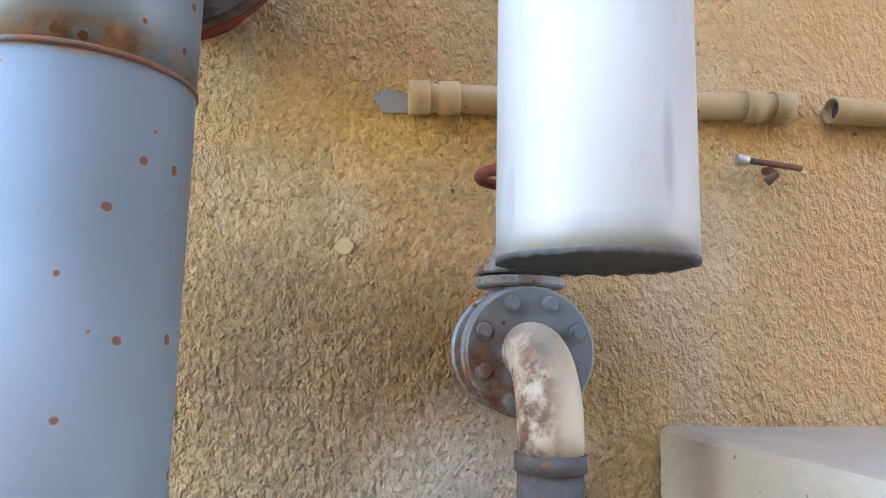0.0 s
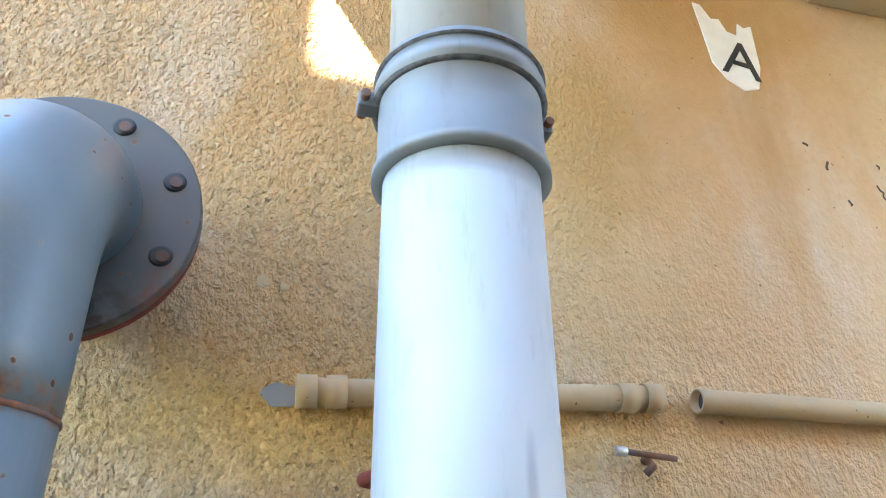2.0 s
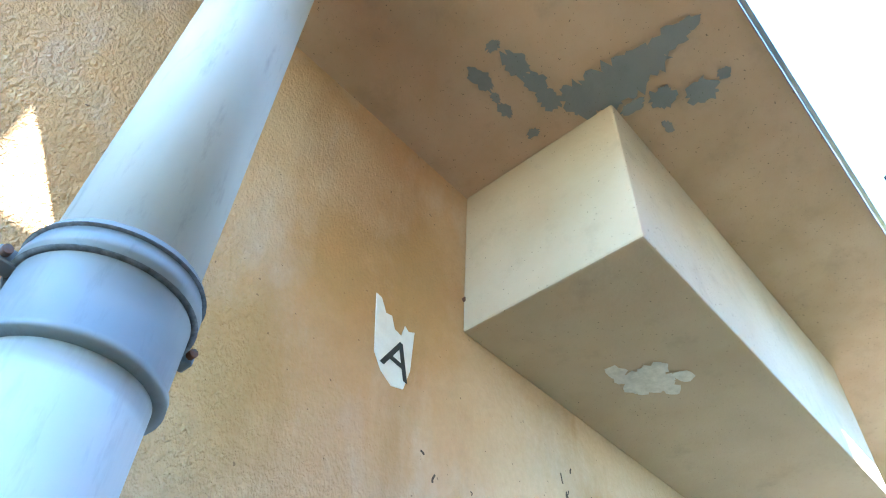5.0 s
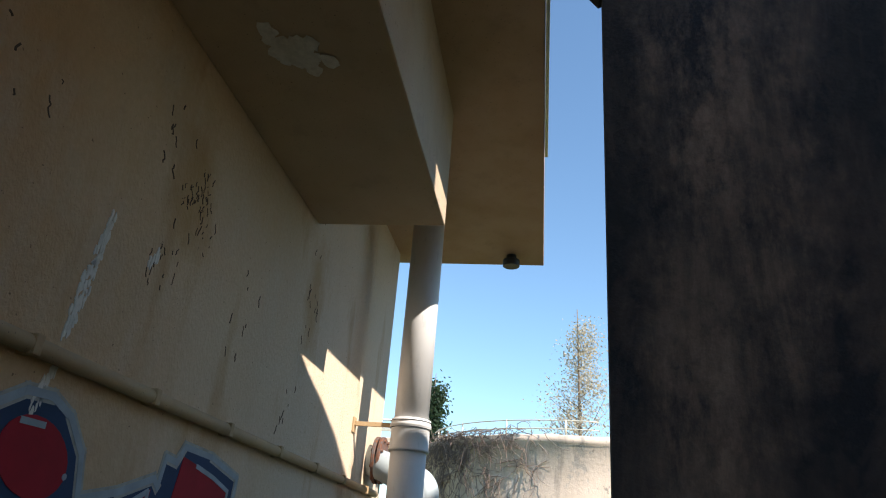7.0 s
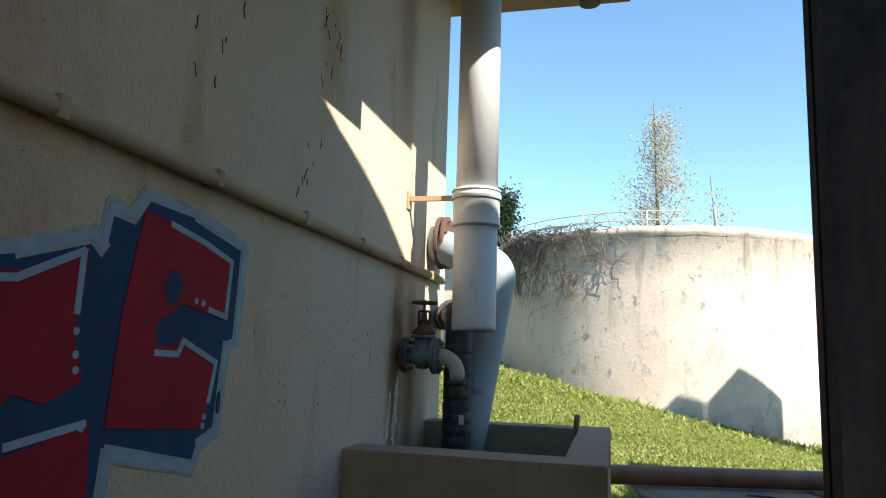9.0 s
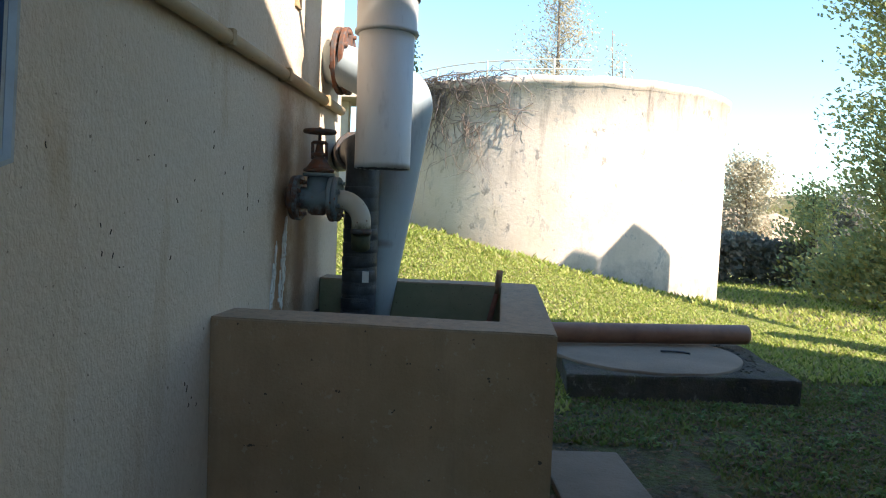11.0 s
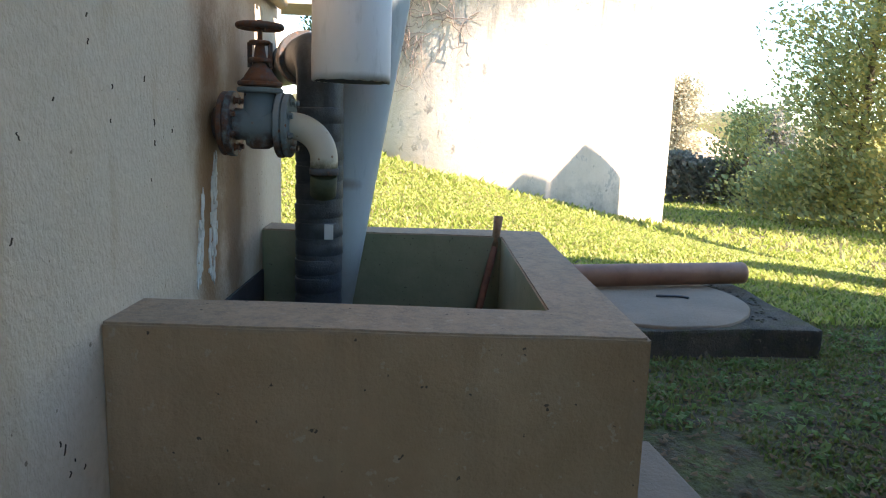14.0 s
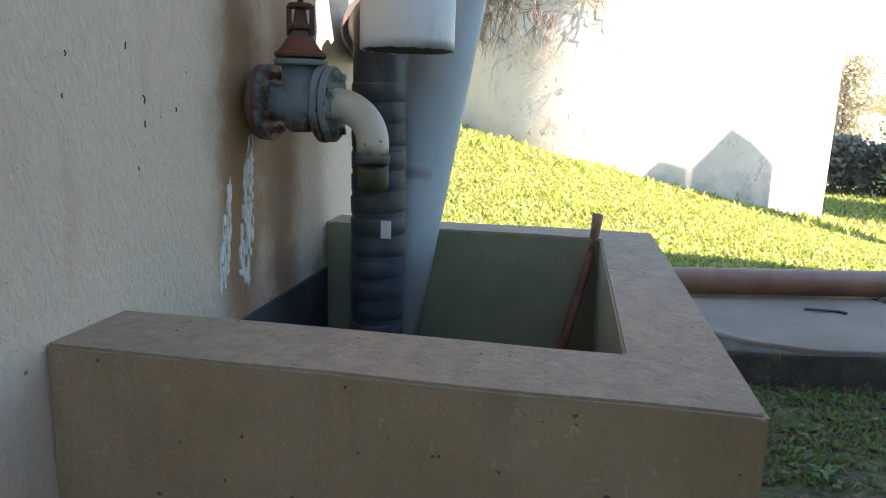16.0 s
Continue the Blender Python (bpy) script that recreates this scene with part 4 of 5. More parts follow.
tagged(part("mortar_patch", bm, CEMENT), "grey mortar patch at the conduit end", "mortar", kind="structure")

tap = empty("wall_spigot", (0.91, WY, 1.855))
part("nail", tube([(0.85, WY - 0.035, 1.862), (0.98, WY - 0.035, 1.85)], 0.007, 8), RUST, tap)
part("hook", tube([(0.92, WY, 1.85), (0.92, WY - 0.02, 1.845), (0.915, WY - 0.045, 1.83), (0.90, WY - 0.035, 1.815)], 0.009, 8), RUST, tap)
part("tip", tube([(0.835, WY - 0.035, 1.863), (0.86, WY - 0.035, 1.861)], 0.011, 8), ZINC, tap)
tagged(tap, "small rusty iron hook fixed in the wall", "hook")

sp = empty("eave_spout", (6.8, 0.16, 4.2))
part("spout", tube([(6.8, 0.16, SOF + 0.01), (6.8, 0.16, 4.22)], 0.05, 16), WRAP, sp)
part("collar", disc((6.8, 0.16, 4.24), (0, 0, 1), 0.085, 0.07, 20), WRAP, sp)
tagged(sp, "short dark drain spout below the eave", "spout")

# ---- paper notice ----
pn = empty("paper_notice", (1.37, WY, 3.15))
part("sheet", plate([(1.318, 3.34), (1.345, 3.335), (1.375, 3.28), (1.405, 3.285), (1.425, 3.235), (1.462, 3.225), (1.475, 3.28), (1.495, 3.265), (1.525, 3.28), (1.52, 3.10), (1.495, 3.01), (1.44, 2.995), (1.385, 3.03), (1.345, 3.09)], WY, 0.004), PAPER, pn)
lt = bpy.data.curves.new("letter", "FONT")
lt.body, lt.size, lt.extrude = "A", 0.21, 0.0008
lob = new("letter", lt)
lob.matrix_world = pose(1.372, WY - 0.0055, 3.06, 90, 9, 0)
dg = bpy.context.evaluated_depsgraph_get()
me = bpy.data.meshes.new_from_object(lob.evaluated_get(dg))
me.transform(lob.matrix_world)
bpy.data.objects.remove(lob)
bm = bmesh.new()
bm.from_mesh(me)
part("letter", bm, INK, pn)
tagged(pn, "torn white paper with a black letter on the wall", "notice")

# ---- graffiti ----
gf = empty("graffiti", (2.7, WY, 1.35))
edge = [(1.30, 0.92), (1.265, 1.54), (1.25, 1.665), (1.36, 1.72), (1.56, 1.68), (1.70, 1.79), (1.90, 1.76), (2.04, 1.81), (2.13, 1.86), (2.25, 1.865), (2.36, 1.82), (2.46, 1.72), (2.50, 1.58), (2.72, 1.62),
        (2.95, 1.69), (2.99, 1.66), (3.01, 1.78), (3.10, 1.77), (3.15, 1.84), (3.42, 1.83), (3.73, 1.77), (3.71, 1.42), (3.65, 1.40), (3.62, 1.10),
        (3.52, 1.07), (3.49, 1.00), (3.08, 1.10), (3.06, 0.86)]
part("ground_colour", plate(edge, WY, 0.003), SPRAYBLUE, gf)
part("overspray", stroke(edge + edge[:1], 0.05, WY, 0.0028, None, True), OVERSPRAY, gf)
part("outline", stroke(edge + edge[:1], 0.027, WY, 0.0042, None, True), SPRAYWHITE, gf)
for pts in ([(3.15, 1.80), (3.28, 1.78), (3.65, 1.71), (3.63, 1.49), (3.37, 1.53), (3.24, 1.46), (3.26, 1.39), (3.38, 1.41), (3.59, 1.34), (3.53, 1.12), (3.06, 1.17), (3.09, 1.50)],
            [(2.53, 1.55), (2.74, 1.57), (2.94, 1.65), (2.92, 1.42), (2.96, 1.30), (2.84, 1.25), (2.74, 1.28), (2.66, 1.20), (2.60, 1.22), (2.52, 1.32)],
            [(2.62, 1.08), (2.70, 1.13), (3.00, 1.19), (3.03, 0.88), (2.60, 0.88)],
            [(2.05, 1.47), (2.37, 1.48), (2.36, 1.14), (2.32, 0.90), (2.03, 0.90)],
            [(2.24 + 0.165 * math.cos(k * 0.2618), 1.68 + 0.115 * math.sin(k * 0.2618) - 0.09 * math.cos(k * 0.2618) * 0.3) for k in range(24)]):
    part("letter_fill", plate(pts, WY, 0.006), SPRAYRED, gf)
part("letter_fill", plate([(1.35, 1.0), (1.315, 1.53), (1.30, 1.625), (1.38, 1.66), (1.58, 1.61), (1.66, 1.68), (1.80, 1.66), (1.82, 1.0)], WY, 0.006), SPRAYTEAL, gf)
part("inner_mark", plate(ragged(3.31, 1.58, 0.05, 0.06, 14, 3, 0.3), WY, 0.0075), SPRAYBLUE, gf)
part("inner_mark", plate(ragged(3.62, 1.2, 0.012, 0.05, 10, 4, 0.3), WY, 0.0075), SPRAYBLUE, gf)
for pts in ([(3.28, 1.775), (3.46, 1.745), (3.64, 1.70), (3.625, 1.50), (3.52, 1.52)], [(3.25, 1.375), (3.36, 1.37), (3.385, 1.412), (3.585, 1.34), (3.555, 1.21)],
            [(2.53, 1.53), (2.72, 1.55), (2.92, 1.64), (2.915, 1.48)], [(2.08, 1.455), (2.36, 1.465), (2.355, 1.31)], [(2.14, 1.775), (2.24, 1.775)],
            [(2.74, 1.16), (2.98, 1.19)]):
    part("highlight", stroke(pts, 0.02, WY, 0.008, None, True), SPRAYWHITE, gf)
for x, z in ((3.44, 1.545), (3.48, 1.54), (3.535, 1.16), (3.53, 1.13), (2.92, 1.43), (2.925, 1.37), (2.93, 1.33), (2.36, 1.25), (2.40, 1.64), (2.97, 1.18)):
    part("dot", plate([(x + 0.011 * math.cos(k * 0.785), z + 0.011 * math.sin(k * 0.785)) for k in range(8)], WY, 0.0085), SPRAYWHITE, gf)
tagged(gf, "red and navy spray-painted graffiti letters with pale outline", "graffiti")


# ---- marks on the wall ----
def cracks(area, count, seed, size=0.03):
    rng = random.Random(seed)
    bm = bmesh.new()
    x0, x1, z0, z1 = area
    for k in range(count):
        x, z = rng.gauss((x0 + x1) / 2, (x1 - x0) / 4), rng.gauss((z0 + z1) / 2, (z1 - z0) / 4)
        pts = [(x, z)]
        for q in range(rng.randint(2, 5)):
            x += rng.uniform(-0.5, 0.5) * size
            z -= rng.uniform(0.1, 0.8) * size
            pts.append((x, z))
        stroke(pts, rng.uniform(0.10, 0.3) * size, WY, 0.0025, bm)
    return bm


ck = bmesh.new()
for area, n, sd in (((2.42, 2.55, 2.85, 3.20), 7, 1), ((2.65, 2.95, 2.60, 3.05), 55, 2), ((2.5, 2.75, 2.3, 2.6), 12, 3), ((4.1, 4.35, 2.05, 2.3), 6, 4), ((4.3, 4.6, 2.6, 3.4), 18, 5),
                    ((3.2, 3.6, 2.3, 2.9), 8, 6), ((3.9, 4.9, 0.9, 1.8), 7, 7), ((3.9, 4.6, 1.0, 1.5), 6, 8), ((1.6, 1.9, 2.6, 2.9), 5, 9), ((4.7, 5.5, 1.0, 1.95), 9, 10), ((4.6, 4.75, 0.55, 0.75), 5, 11)):
    b = cracks(area, n, sd, 0.017 if sd in (2, 3) else (0.008 if area[3] < 2 else 0.024))
    tmp = bpy.data.meshes.new("tmp")
    b.to_mesh(tmp)
    b.free()
    ck.from_mesh(tmp)
    bpy.data.meshes.remove(tmp)
tagged(part("wall_cracks", ck, CRACK), "small dark chips and cracks in the render", "cracks", kind="stuff")


def drip(name, x, z0, z1, w, seed, label, mat=CHALK):
    """A ragged run of lime or paint down the wall, in flecks."""
    rng = random.Random(seed)
    bm = bmesh.new()
    z = z1
    while z > z0:
        f = (z - z0) / (z1 - z0)
        for k in range(5):
            dx = rng.uniform(-0.5, 0.5) * w * (0.4 + 0.6 * math.sin(math.pi * min(f + 0.1, 1)))
            plate(ragged(x + dx - 0.06 * (1 - f), z + rng.uniform(-0.02, 0.02), rng.uniform(0.004, 0.012), rng.uniform(0.01, 0.035), 7, rng.randint(0, 999), 0.5), WY, 0.0028 + 0.0004 * k, bm)
        z -= 0.022
    return tagged(part(name, bm, mat), label, "stain", kind="stuff")


drip("lime_run", 2.28, 2.06, 2.50, 0.055, 21, "white lime run on the ochre wall")
drip("lime_run", 2.22, 1.80, 1.95, 0.03, 22, "white lime run on the ochre wall")
drip("lime_run", 5.71, 0.80, 1.24, 0.09, 23, "white lime run below the valve")
drip("lime_run", 5.57, 0.82, 1.10, 0.05, 24, "white lime run below the valve")
drip("lime_run", 2.60, 2.44, 2.50, 0.05, 25, "white lime run on the ochre wall")
bm = bmesh.new()
rng = random.Random(31)
for k in range(26):
    cx, cy = rng.gauss(2.56, 0.045), rng.gauss(0.89, 0.05)
    bm.faces.new([bm.verts.new((x, y, 3.4555 - 0.00025 * k)) for x, y in ragged(cx, cy, 0.065, 0.055, 12, k, 0.5)])
tagged(part("filler_patch", bm, CHALK), "pale filler patch under the boxed beam", "patch", kind="structure")
bm = tube([(1.80, WY - 0.001, 3.637), (1.80, WY - 0.012, 3.637)], 0.011, 10)
tagged(part("rivet", bm, RUST), "small rusty plug in the wall beside the beam", "plug")

for cx, cz, rr, sd in ((0.027, 1.65, 0.022, 41), (0.054, 2.20, 0.018, 42), (0.10, 2.19, 0.012, 43), (0.42, 1.20, 0.05, 44)):
    bm = plate(ragged(cx, cz, rr, rr, 14, sd, 0.4), WY, 0.002)
    plate(ragged(cx + 0.004, cz - 0.003, rr * 0.55, rr * 0.5, 10, sd + 7, 0.4), WY, 0.004, bm)
    tagged(part("render_chip", bm, RAILPAINT), "small chipped brown spot in the render", "chip", kind="structure")

# ---- stick, pad, pipe, paving and drum outside ----
st = empty("stick", (6.43, 0.24, 0.12))
part("shaft", tube([(6.12, 0.44, 0.125), (6.30, 0.32, 0.5), (6.40, 0.24, 0.84)], [0.018, 0.017, 0.016], 10), REDWOOD, st, "red painted shaft")
part("tip", tube([(6.40, 0.24, 0.84), (6.43, 0.225, 0.98)], [0.017, 0.021], 10), WOOD, st)
tagged(st, "old red stick leaning in the corner of the trough", "stick")

pad = empty("concrete_pad", (8.15, -1.2, 0))
bm = box(7.3, 9.05, -2.02, -0.3, -0.2, 0.185, 0.02)
bmesh.ops.subdivide_edges(bm, edges=[e for e in bm.edges if e.calc_length() > 0.5], cuts=10, use_grid_fill=True)
for v in bm.verts:
    v.co += 0.04 * Vector((noise.noise(v.co * 2.3), noise.noise(v.co * 2.3 + Vector((7, 0, 0))), 0.3 * noise.noise(v.co * 3)))
    v.co.x += 0.12 * (-v.co.y - 0.3) * (1 if v.co.x < 8 else 0)
part("slab", bm, SLABEDGE, pad, "dark weathered concrete slab")
bm = bmesh.new()
rims = []
for rr, z in ((1.0, 0.17), (1.0, 0.199), (0.985, 0.203), (0.5, 0.206)):
    rims.append([bm.verts.new((8.27 + rr * 0.86 * (1 + 0.05 * noise.noise((3 * math.cos(a), 3 * math.sin(a), 2)) + 0.015 * noise.noise((14 * math.cos(a), 14 * math.sin(a), 2))) * math.cos(a),
                               -1.0 + rr * 0.80 * math.sin(a), z)) for a in (k * math.pi / 48 for k in range(96))])
for A, B in zip(rims, rims[1:]):
    for k in range(96):
        bm.faces.new((A[k], A[(k + 1) % 96], B[(k + 1) % 96], B[k])).smooth = True
bm.faces.new(rims[-1])
part("cover", bm, SLAB, pad, "pale round cover with worn edge")
tagged(pad, "low square concrete pad with a pale round cover", "concrete pad")
bm = bmesh.new()
rng = random.Random(63)
for k in range(190):
    if k < 80:
        a, d = rng.uniform(-2.4, 0.9), rng.uniform(0.84, 0.98)
        x, y, z = 8.27 + d * math.cos(a), -1.0 + d * math.sin(a), 0.188
        if not (7.5 < x < 8.95 and -1.95 < y < -0.4):
            continue
    else:
        x, y = rng.uniform(6.65, 7.45), rng.uniform(-2.6, -0.1)
        z = ground_z(x, y) + 0.005
    size = rng.uniform(0.006, 0.02)
    bmesh.ops.create_icosphere(bm, subdivisions=1, radius=size, matrix=Matrix.LocRotScale((x, y, z), Matrix.Rotation(rng.uniform(0, 6), 3, "Z"), (1.2, rng.uniform(0.6, 1), 0.6)))
tagged(part("rubble", bm, SLABEDGE), "small dark stones and crumbs about the concrete pad", "stones", kind="stuff")
op = empty("orange_pipe", (8.5, -1.1, 0.3))
part("pipe", pipe_wall((8.74, -2.02, 0.305), (8.10, 0.6, 0.305), 0.088, 0.006, 28), ORANGE, op)
# Dark plug near the open end, painted as the pipe's inner shade.
part("bore_cap", tube([(8.73, -1.98, 0.305), (8.72, -1.94, 0.305)], 0.08, 20), INSIDE, op)
tagged(op, "faded orange plastic pipe lying on the concrete pad", "pipe")
cb = tube([(8.2, -1.15, 0.215), (8.17, -1.25, 0.222), (8.2, -1.34, 0.215), (8.16, -1.38, 0.215)], 0.009, 8)
tagged(part("hose_piece", cb, WRAP), "short black hose piece lying on the cover", "hose")
bm = box(5.45, 6.10, -0.50, -0.06, -0.1, 0.035, 0.012)
bmesh.ops.rotate(bm, verts=bm.verts, cent=(5.8, -0.4, 0), matrix=Matrix.Rotation(0.12, 3, "Z"))
tagged(part("paving_flag", bm, SLAB), "pale concrete paving flag beside the trough", "paving")

dr = empty("metal_drum", (10.0, -5.12, 0))
dz = ground_z(10.0, -5.12) - 0.05
part("shell", tube([(10.0, -5.12, dz), (10.0, -5.12, 1.40), (10.0, -5.12, 1.42), (10.0, -5.12, 1.47), (10.0, -5.12, 1.48)], [0.6, 0.6, 0.625, 0.625, 0.58], 40), DRUM, dr)
part("cap", tube([(10.0 - 0.3, -4.78, 1.47), (10.0 - 0.3, -4.78, 1.56)], 0.08, 16), WRAP, dr)
part("gauge_tube", tube([(9.52, -4.68, dz), (9.52, -4.68, 1.38)], 0.022, 8), ZINC, dr)
tagged(dr, "brown mossy metal drum standing in the grass", "drum")

# ---- round water tank ----
tk = empty("water_tank", (TC[0], TC[1], 0))
bm = bmesh.new()
N = 160
prof = [(TR, -1.6), (TR, -0.8), (TR, 0.0), (TR, 1.0), (TR, 2.0), (TR, 3.0), (TR, 4.02), (TR + 0.05, 4.06), (TR + 0.05, 4.2), (TR - 0.02, 4.24), (TR - 0.25, 4.24), (TR - 0.3, 4.1), (0.05, 4.15)]
rings = []
for r, z in prof:
    ring = []
    for k in range(N):
        a = 2 * math.pi * k / N
        p = Vector((math.cos(a), math.sin(a), z))
        rr = r + (0.018 * noise.noise((p.x * 5, p.y * 5, z * 1.3)) if r > 1 else 0)
        zz = z + (0.03 * noise.noise((p.x * 9, p.y * 9, 4)) if z > 4 else 0)
        ring.append(bm.verts.new((TC[0] + rr * p.x, TC[1] + rr * p.y, zz)))
    rings.append(ring)
for A, B in zip(rings, rings[1:]):
    for k in range(N):
        bm.faces.new((A[k], A[(k + 1) % N], B[(k + 1) % N], B[k])).smooth = True
part("shell", bm, TANK, tk)
for k in range(14):
    a = radians(196 - 7 * k)
    p = Vector((TC[0] + 4.1 * math.cos(a), TC[1] + 4.1 * math.sin(a), 4.2))
    if k % 3 == 0:
        part("rail_post", tube([p, p + Vector((0, 0, 0.44))], 0.022, 8), FENCE, tk)
for h in (0.22, 0.42):
    part("rail", tube([(TC[0] + 4.1 * math.cos(radians(a)), TC[1] + 4.1 * math.sin(radians(a)), 4.2 + h) for a in range(105, 187, 3)], 0.015, 8), FENCE, tk)
tagged(tk, "round rendered concrete water tank, stained and sunlit", "tank")


ww = empty("tank_walkway", (21.5, 5.0, 1.2))
part("deck", box(20.6, 22.4, 3.35, 7.2, 4.18, 4.42, 0.02), SLABPALE, ww, "pale concrete deck")
part("kick_board", box(20.6, 20.66, 3.35, 7.2, 4.60, 4.70, 0.01), FENCE, ww)
part("top_rail", tube([(20.63, 3.35, 4.93), (20.63, 7.2, 4.93)], 0.028, 10), FENCE, ww)
for y in (3.5, 4.7, 5.9, 7.1):
    part("rail_post", tube([(20.63, y, 4.40), (20.63, y, 4.94)], 0.024, 8), FENCE, ww)
for y in (4.6, 6.8):
    part("column", box(21.3, 21.6, y, y + 0.3, 0.9, 4.19, 0.015), SLABPALE, ww)
tagged(ww, "pale concrete walkway with rails beside the tank", "walkway")


def strands(name, mat, starts, steps, step, r, seed, drift, label, cat):
    rng = random.Random(seed)
    bm = bmesh.new()
    for a, z in starts:
        pts, rad = [], TR + 0.03
        da, dzz = rng.uniform(-1, 1), rng.uniform(-1.2, 0.3)
        for k in range(steps):
            rad += rng.uniform(-0.03, 0.05)
            pts.append((TC[0] + rad * math.cos(a), TC[1] + rad * math.sin(a), z))
            da += rng.uniform(-0.8, 0.8)
            dzz += rng.uniform(-0.7, 0.6) + drift
            n = math.hypot(da, dzz) + 1e-6
            a += step * da / n / TR
            z += step * dzz / n
            if z > 4.35:
                dzz = -abs(dzz)
        tube(pts, [r * (1 - 0.7 * k / steps) for k in range(steps)], 4, bm, caps=False)
    return tagged(part(name, bm, mat), label, cat, kind="stuff")


rng = random.Random(17)
starts = [(radians(rng.triangular(112, 172, 130)), 4.34 - 1.3 * rng.random() ** 2.2) for k in range(330)]
strands("dry_vine", TWIG, starts, 9, 0.11, 0.011, 5, -0.02, "tangle of dry leafless vine over the tank rim", "vine")
strands("vine_runners", TWIG, [(radians(rng.uniform(122, 158)), rng.uniform(2.4, 4.0)) for k in range(22)], 14, 0.09, 0.007, 6, -0.12, "thin dry vine runners on the tank wall", "vine")


# ---- trees ----
def tree(name, x, y, h, r, leaves, leaf, mat, seed, label, base=None, shape="oval", limbs=26, bare=0.25, cat="tree", trunk_r=0.16):
    rng = random.Random(seed)
    z0 = ground_z(x, y) - 0.2 if base is None else base
    th = empty(name, (x, y, z0))
    top = Vector((x + rng.uniform(-.3, .3), y + rng.uniform(-.3, .3), z0 + h))
    bm = tube([(x, y, z0), (x + 0.05, y, z0 + h * 0.3), (x, y + 0.1, z0 + h * 0.65), top], [trunk_r, trunk_r * 0.75, trunk_r * 0.4, 0.02], 9)
    ends = []
    for k in range(limbs):
        f = bare + (1 - bare) * (k + rng.random()) / limbs
        a = rng.uniform(0, 6.283)
        if shape == "cone":
            w = r * (1.02 - f)
        elif shape == "poplar":
            w = r * (0.35 + 0.9 * math.sin(math.pi * min(f * 1.05, 1)) ** 0.8) * (1.15 - 0.75 * f)
        else:
            w = r * math.sin(math.pi * (0.12 + 0.83 * f)) ** 0.6
        w *= rng.uniform(0.65, 1.12)
        p0 = Vector((x, y, z0 + h * f * 0.92))
        up = 0.0 if shape == "cone" else rng.uniform(0.5, 1.4)
        p2 = p0 + Vector((math.cos(a) * w, math.sin(a) * w, w * up * 0.7))
        p2.z = min(p2.z, z0 + h)
        p1 = p0.lerp(p2, 0.5) + Vector((0, 0, -0.08 * w))
        tube([p0, p1, p2], [trunk_r * 0.3 * (1.1 - f), trunk_r * 0.2 * (1.1 - f), 0.008], 5, bm)
        ends.append((p0, p1, p2))
    part("trunk", bm, BARK, th)
    vv, ff = [], []
    for k in range(leaves):
        p0, p1, p2 = ends[rng.randrange(len(ends))]
        f = rng.uniform(0.25, 1.1)
        c = p0.lerp(p2, f)
        s = 0.10 * r + 0.16
        c += Vector((rng.gauss(0, s), rng.gauss(0, s), rng.gauss(0, s * 1.1)))
        n = Vector((rng.gauss(0, 1), rng.gauss(0, 1), rng.gauss(0, 1) + 0.4)).normalized()
        u = n.orthogonal().normalized()
        v = n.cross(u)
        q = leaf * rng.uniform(0.6, 1.3)
        i = len(vv)
        vv += [c + u * q, c + v * q * 0.55, c - u * q, c - v * q * 0.55]
        ff.append((i, i + 1, i + 2, i + 3))
    me = bpy.data.meshes.new("crown")
    me.from_pydata([tuple(p - Vector((x, y, z0))) for p in vv], [], ff)
    me.materials.append(mat)
    co = new("crown", me)
    co.parent = th
    return tagged(th, label, cat)


tree("poplar_tree", 33.0, -1.9, 12.9, 2.0, 9000, 0.06, LEAFPALE, 1, "pale sparse poplar behind the tank", -0.2, "poplar", 60, 0.2)
tree("thin_tree", 32.6, -4.3, 9.7, 0.9, 500, 0.07, LEAFPALE, 2, "thin bare young tree behind the tank", -0.5, "poplar", 26, 0.3, trunk_r=0.07)
tree("conifer_tree", 41.0, 6.2, 11.4, 1.9, 9000, 0.12, NEEDLE, 3, "dark green conifer behind the tank", -0.2, "cone", 90, 0.1)
tree("green_tree", 25.8, -13.4, 15.0, 2.7, 30000, 0.10, LEAFGREEN, 4, "tall green poplar with fluttering leaves", None, "oval", 70, 0.06)
tree("yellow_tree", 22.0, -14.6, 12.5, 2.6, 26000, 0.085, LEAFGOLD, 5, "tall tree with yellowing autumn leaves", None, "oval", 70, 0.06)
tree("green_tree", 30.0, -20.0, 15.5, 3.6, 20000, 0.12, LEAFGREEN, 6, "tall green poplar with fluttering leaves", None, "oval", 60, 0.06)
tree("yellow_tree", 19.0, -17.0, 11.0, 2.6, 14000, 0.085, LEAFGOLD, 7, "tall tree with yellowing autumn leaves", None, "oval", 60, 0.06)
tree("bush", 34.0, -13.4, 4.6, 1.6, 3500, 0.10, LEAFGREEN, 8, "dark loose bush at the field edge", None, "oval", 30, 0.05, "bush")
# Pale leaves here stand for haze over this distant crown.
tree("far_tree", 58.0, -18.5, 7.5, 2.6, 6000, 0.16, LEAFPALE, 9, "round far tree with leaves paled for haze", -1.5, "oval", 40, 0.1)
tree("far_tree", 50.0, -22.0, 4.6, 2.2, 4000, 0.16, HEDGE, 10, "dark round tree far off", -1.5, "oval", 40, 0.1)


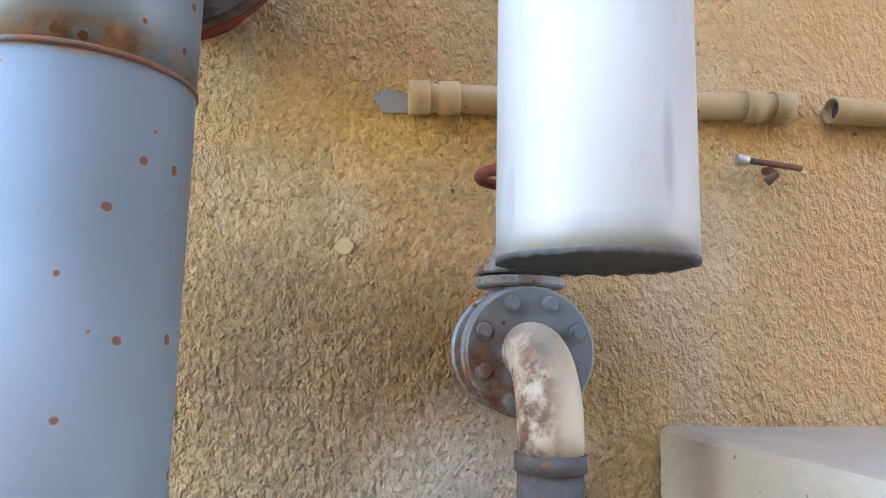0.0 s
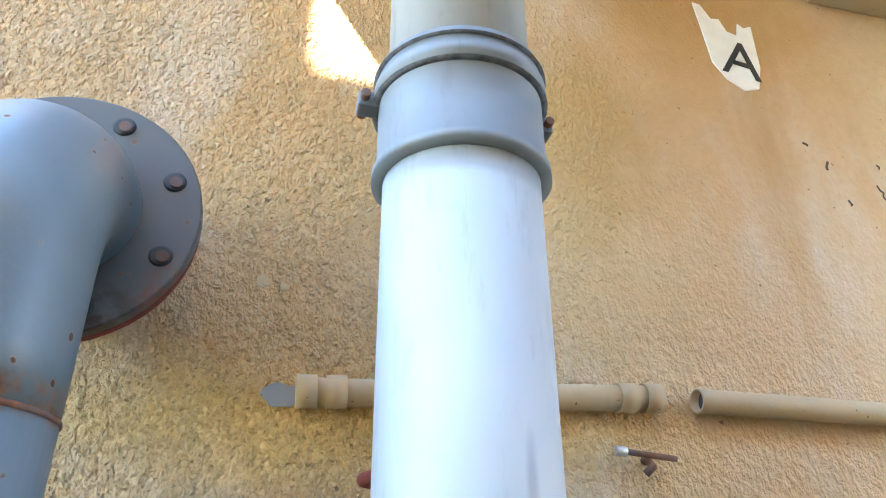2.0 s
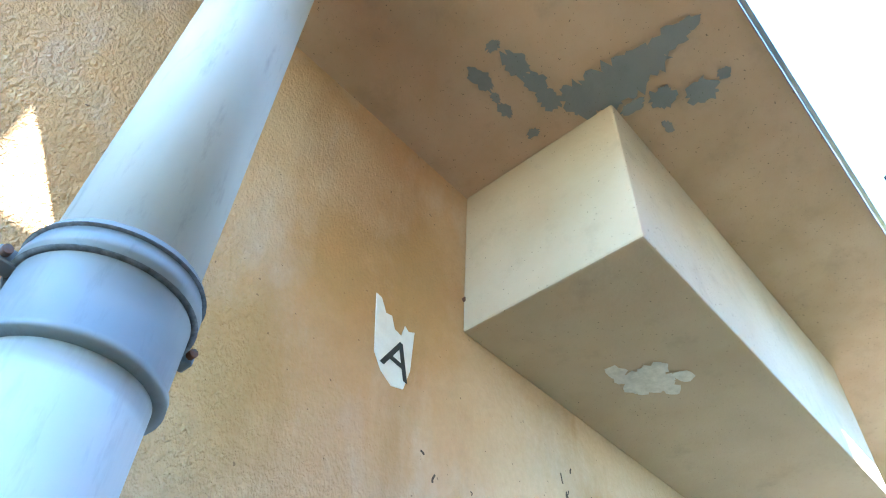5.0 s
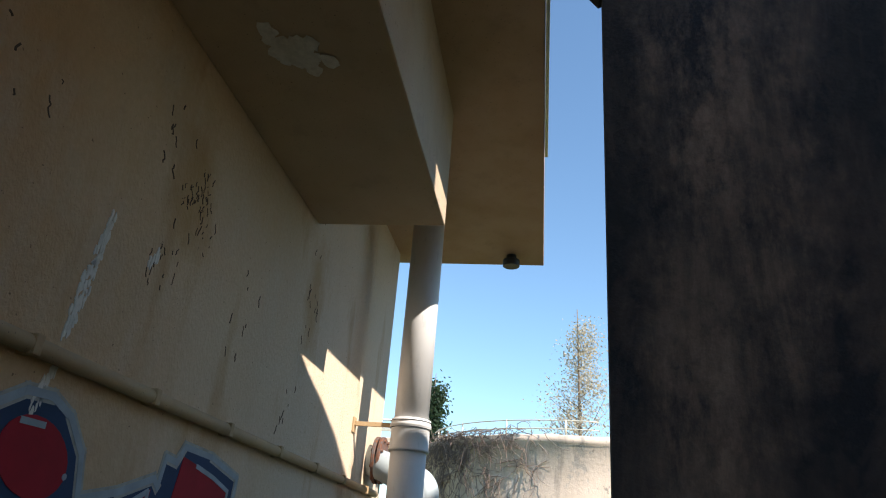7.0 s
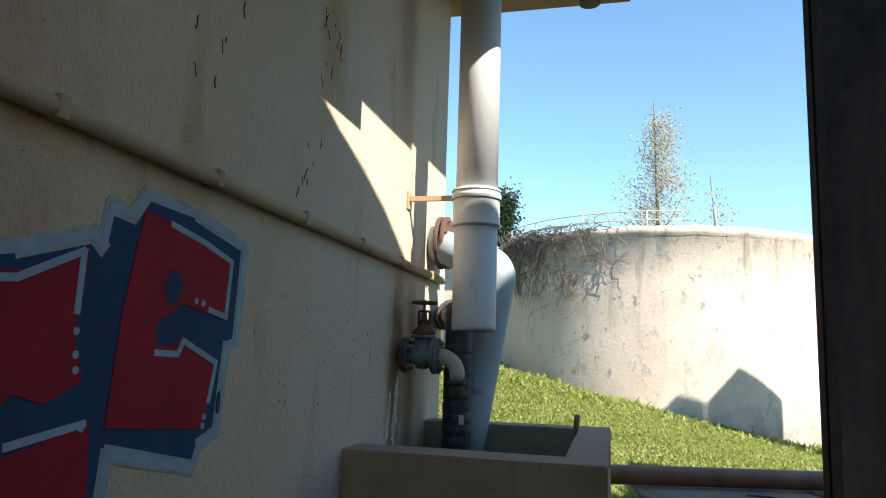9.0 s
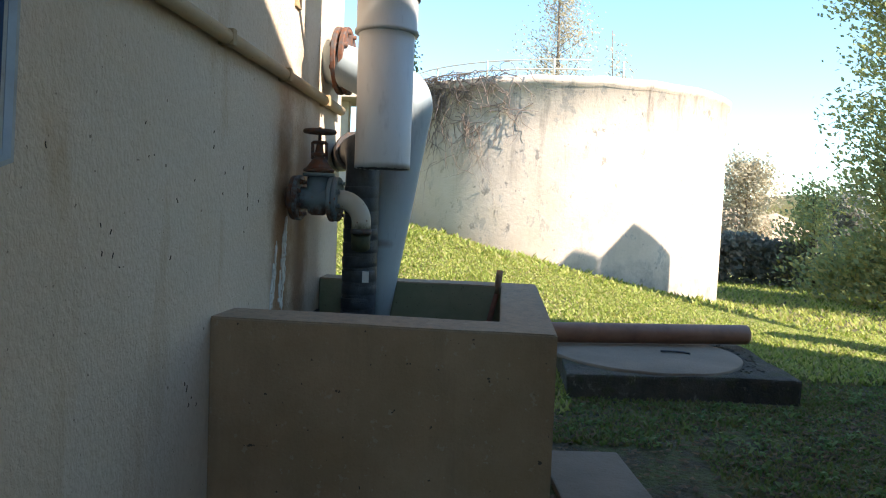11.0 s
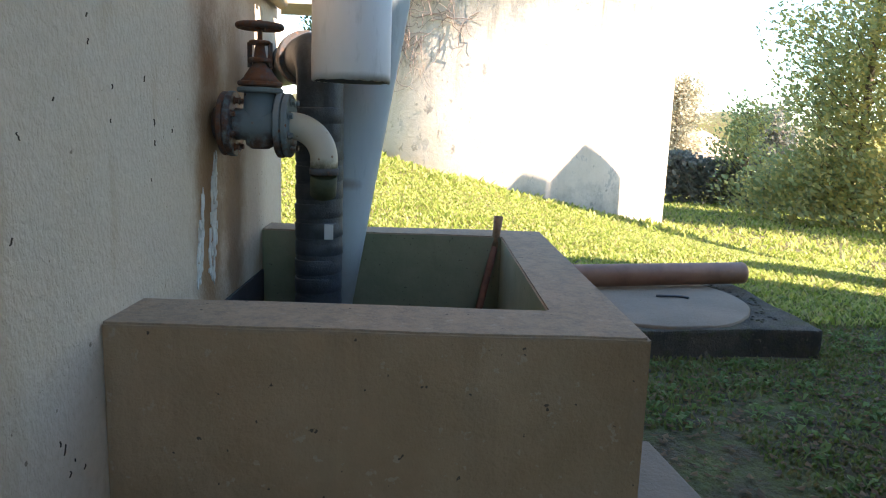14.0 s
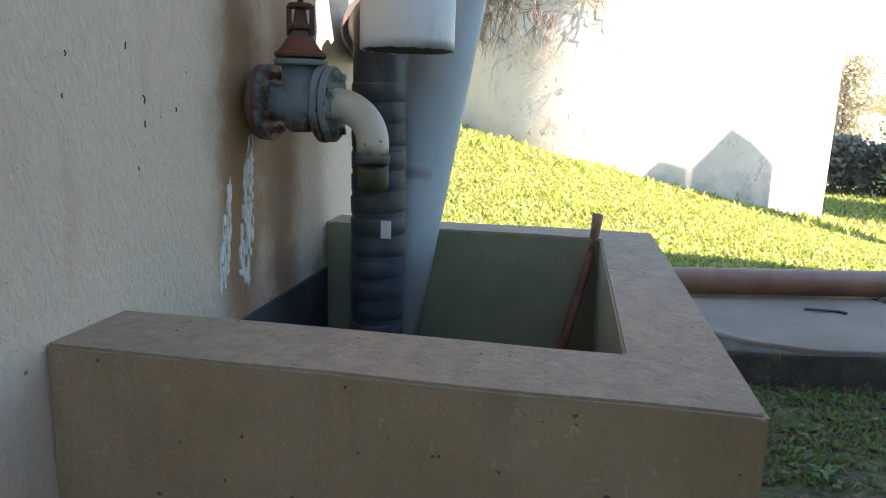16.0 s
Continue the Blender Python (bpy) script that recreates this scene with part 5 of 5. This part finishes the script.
def hedge(name, line, height, width, count, leaf, mat, seed, label):
    rng = random.Random(seed)
    vv, ff = [], []
    for k in range(count):
        f = rng.random() * (len(line) - 1)
        a, b = Vector(line[int(f)]), Vector(line[min(int(f) + 1, len(line) - 1)])
        p = a.lerp(b, f - int(f))
        t = rng.random() ** 0.7
        hh = height * (0.9 + 0.75 * noise.noise((p.x * 0.5, p.y * 0.5, seed)))
        c = Vector((p.x + rng.gauss(0, width / 2), p.y + rng.gauss(0, width / 2), ground_z(p.x, p.y) + hh * t))
        n = Vector((rng.gauss(0, 1), rng.gauss(0, 1), rng.gauss(0, 1))).normalized()
        u = n.orthogonal().normalized()
        v = n.cross(u)
        q = leaf * rng.uniform(0.6, 1.4)
        i = len(vv)
        vv += [tuple(c + u * q), tuple(c + v * q * 0.6), tuple(c - u * q), tuple(c - v * q * 0.6)]
        ff.append((i, i + 1, i + 2, i + 3))
    me = bpy.data.meshes.new(name)
    me.from_pydata(vv, [], ff)
    me.materials.append(mat)
    return tagged(new(name, me), label, "hedge", kind="stuff")


hedge("hedge", [(36, -2), (36, -8), (35, -13), (33, -18), (30, -26)], 2.0, 0.9, 26000, 0.12, HEDGE, 11, "dark dense hedge along the field edge")
hedge("undergrowth", [(29, -11.5), (25, -13), (21, -15.5), (18, -18)], 2.6, 1.3, 12000, 0.10, LEAFGREEN, 12, "green and brown undergrowth below the trees")
bm = bmesh.new()
bmesh.ops.create_icosphere(bm, subdivisions=5, radius=1, matrix=Matrix.LocRotScale((64, -19, -1.5), None, (5, 8, 3.6)))
for v in bm.verts:
    v.co += 0.9 * Vector((noise.noise(v.co * 0.5), noise.noise(v.co * 0.5 + Vector((9, 0, 0))), noise.noise(v.co * 0.7)))
tagged(part("rock_outcrop", bm, ROCK), "sandy rock bank far behind the field", "rock", kind="structure")
bm = bmesh.new()
far = [(110 + 30 * noise.noise((k * 0.4, 0, 1)), -130 + 8 * k) for k in range(34)]
prev = None
for k, (x, y) in enumerate(far):
    z = 5.0 + 3.0 * noise.noise((k * 0.55, 3, 1)) + 1.5 * noise.noise((k * 1.7, 1, 5))
    cur = [bm.verts.new((x, y, -4)), bm.verts.new((x + 4, y, z * 0.7)), bm.verts.new((x + 14, y, z)), bm.verts.new((x + 40, y, -4))]
    if prev:
        for q in range(3):
            bm.faces.new((prev[q], cur[q], cur[q + 1], prev[q + 1])).smooth = True
    prev = cur
tagged(part("backdrop", bm, GROUND), "low wooded rise on the horizon", "hill", kind="structure")
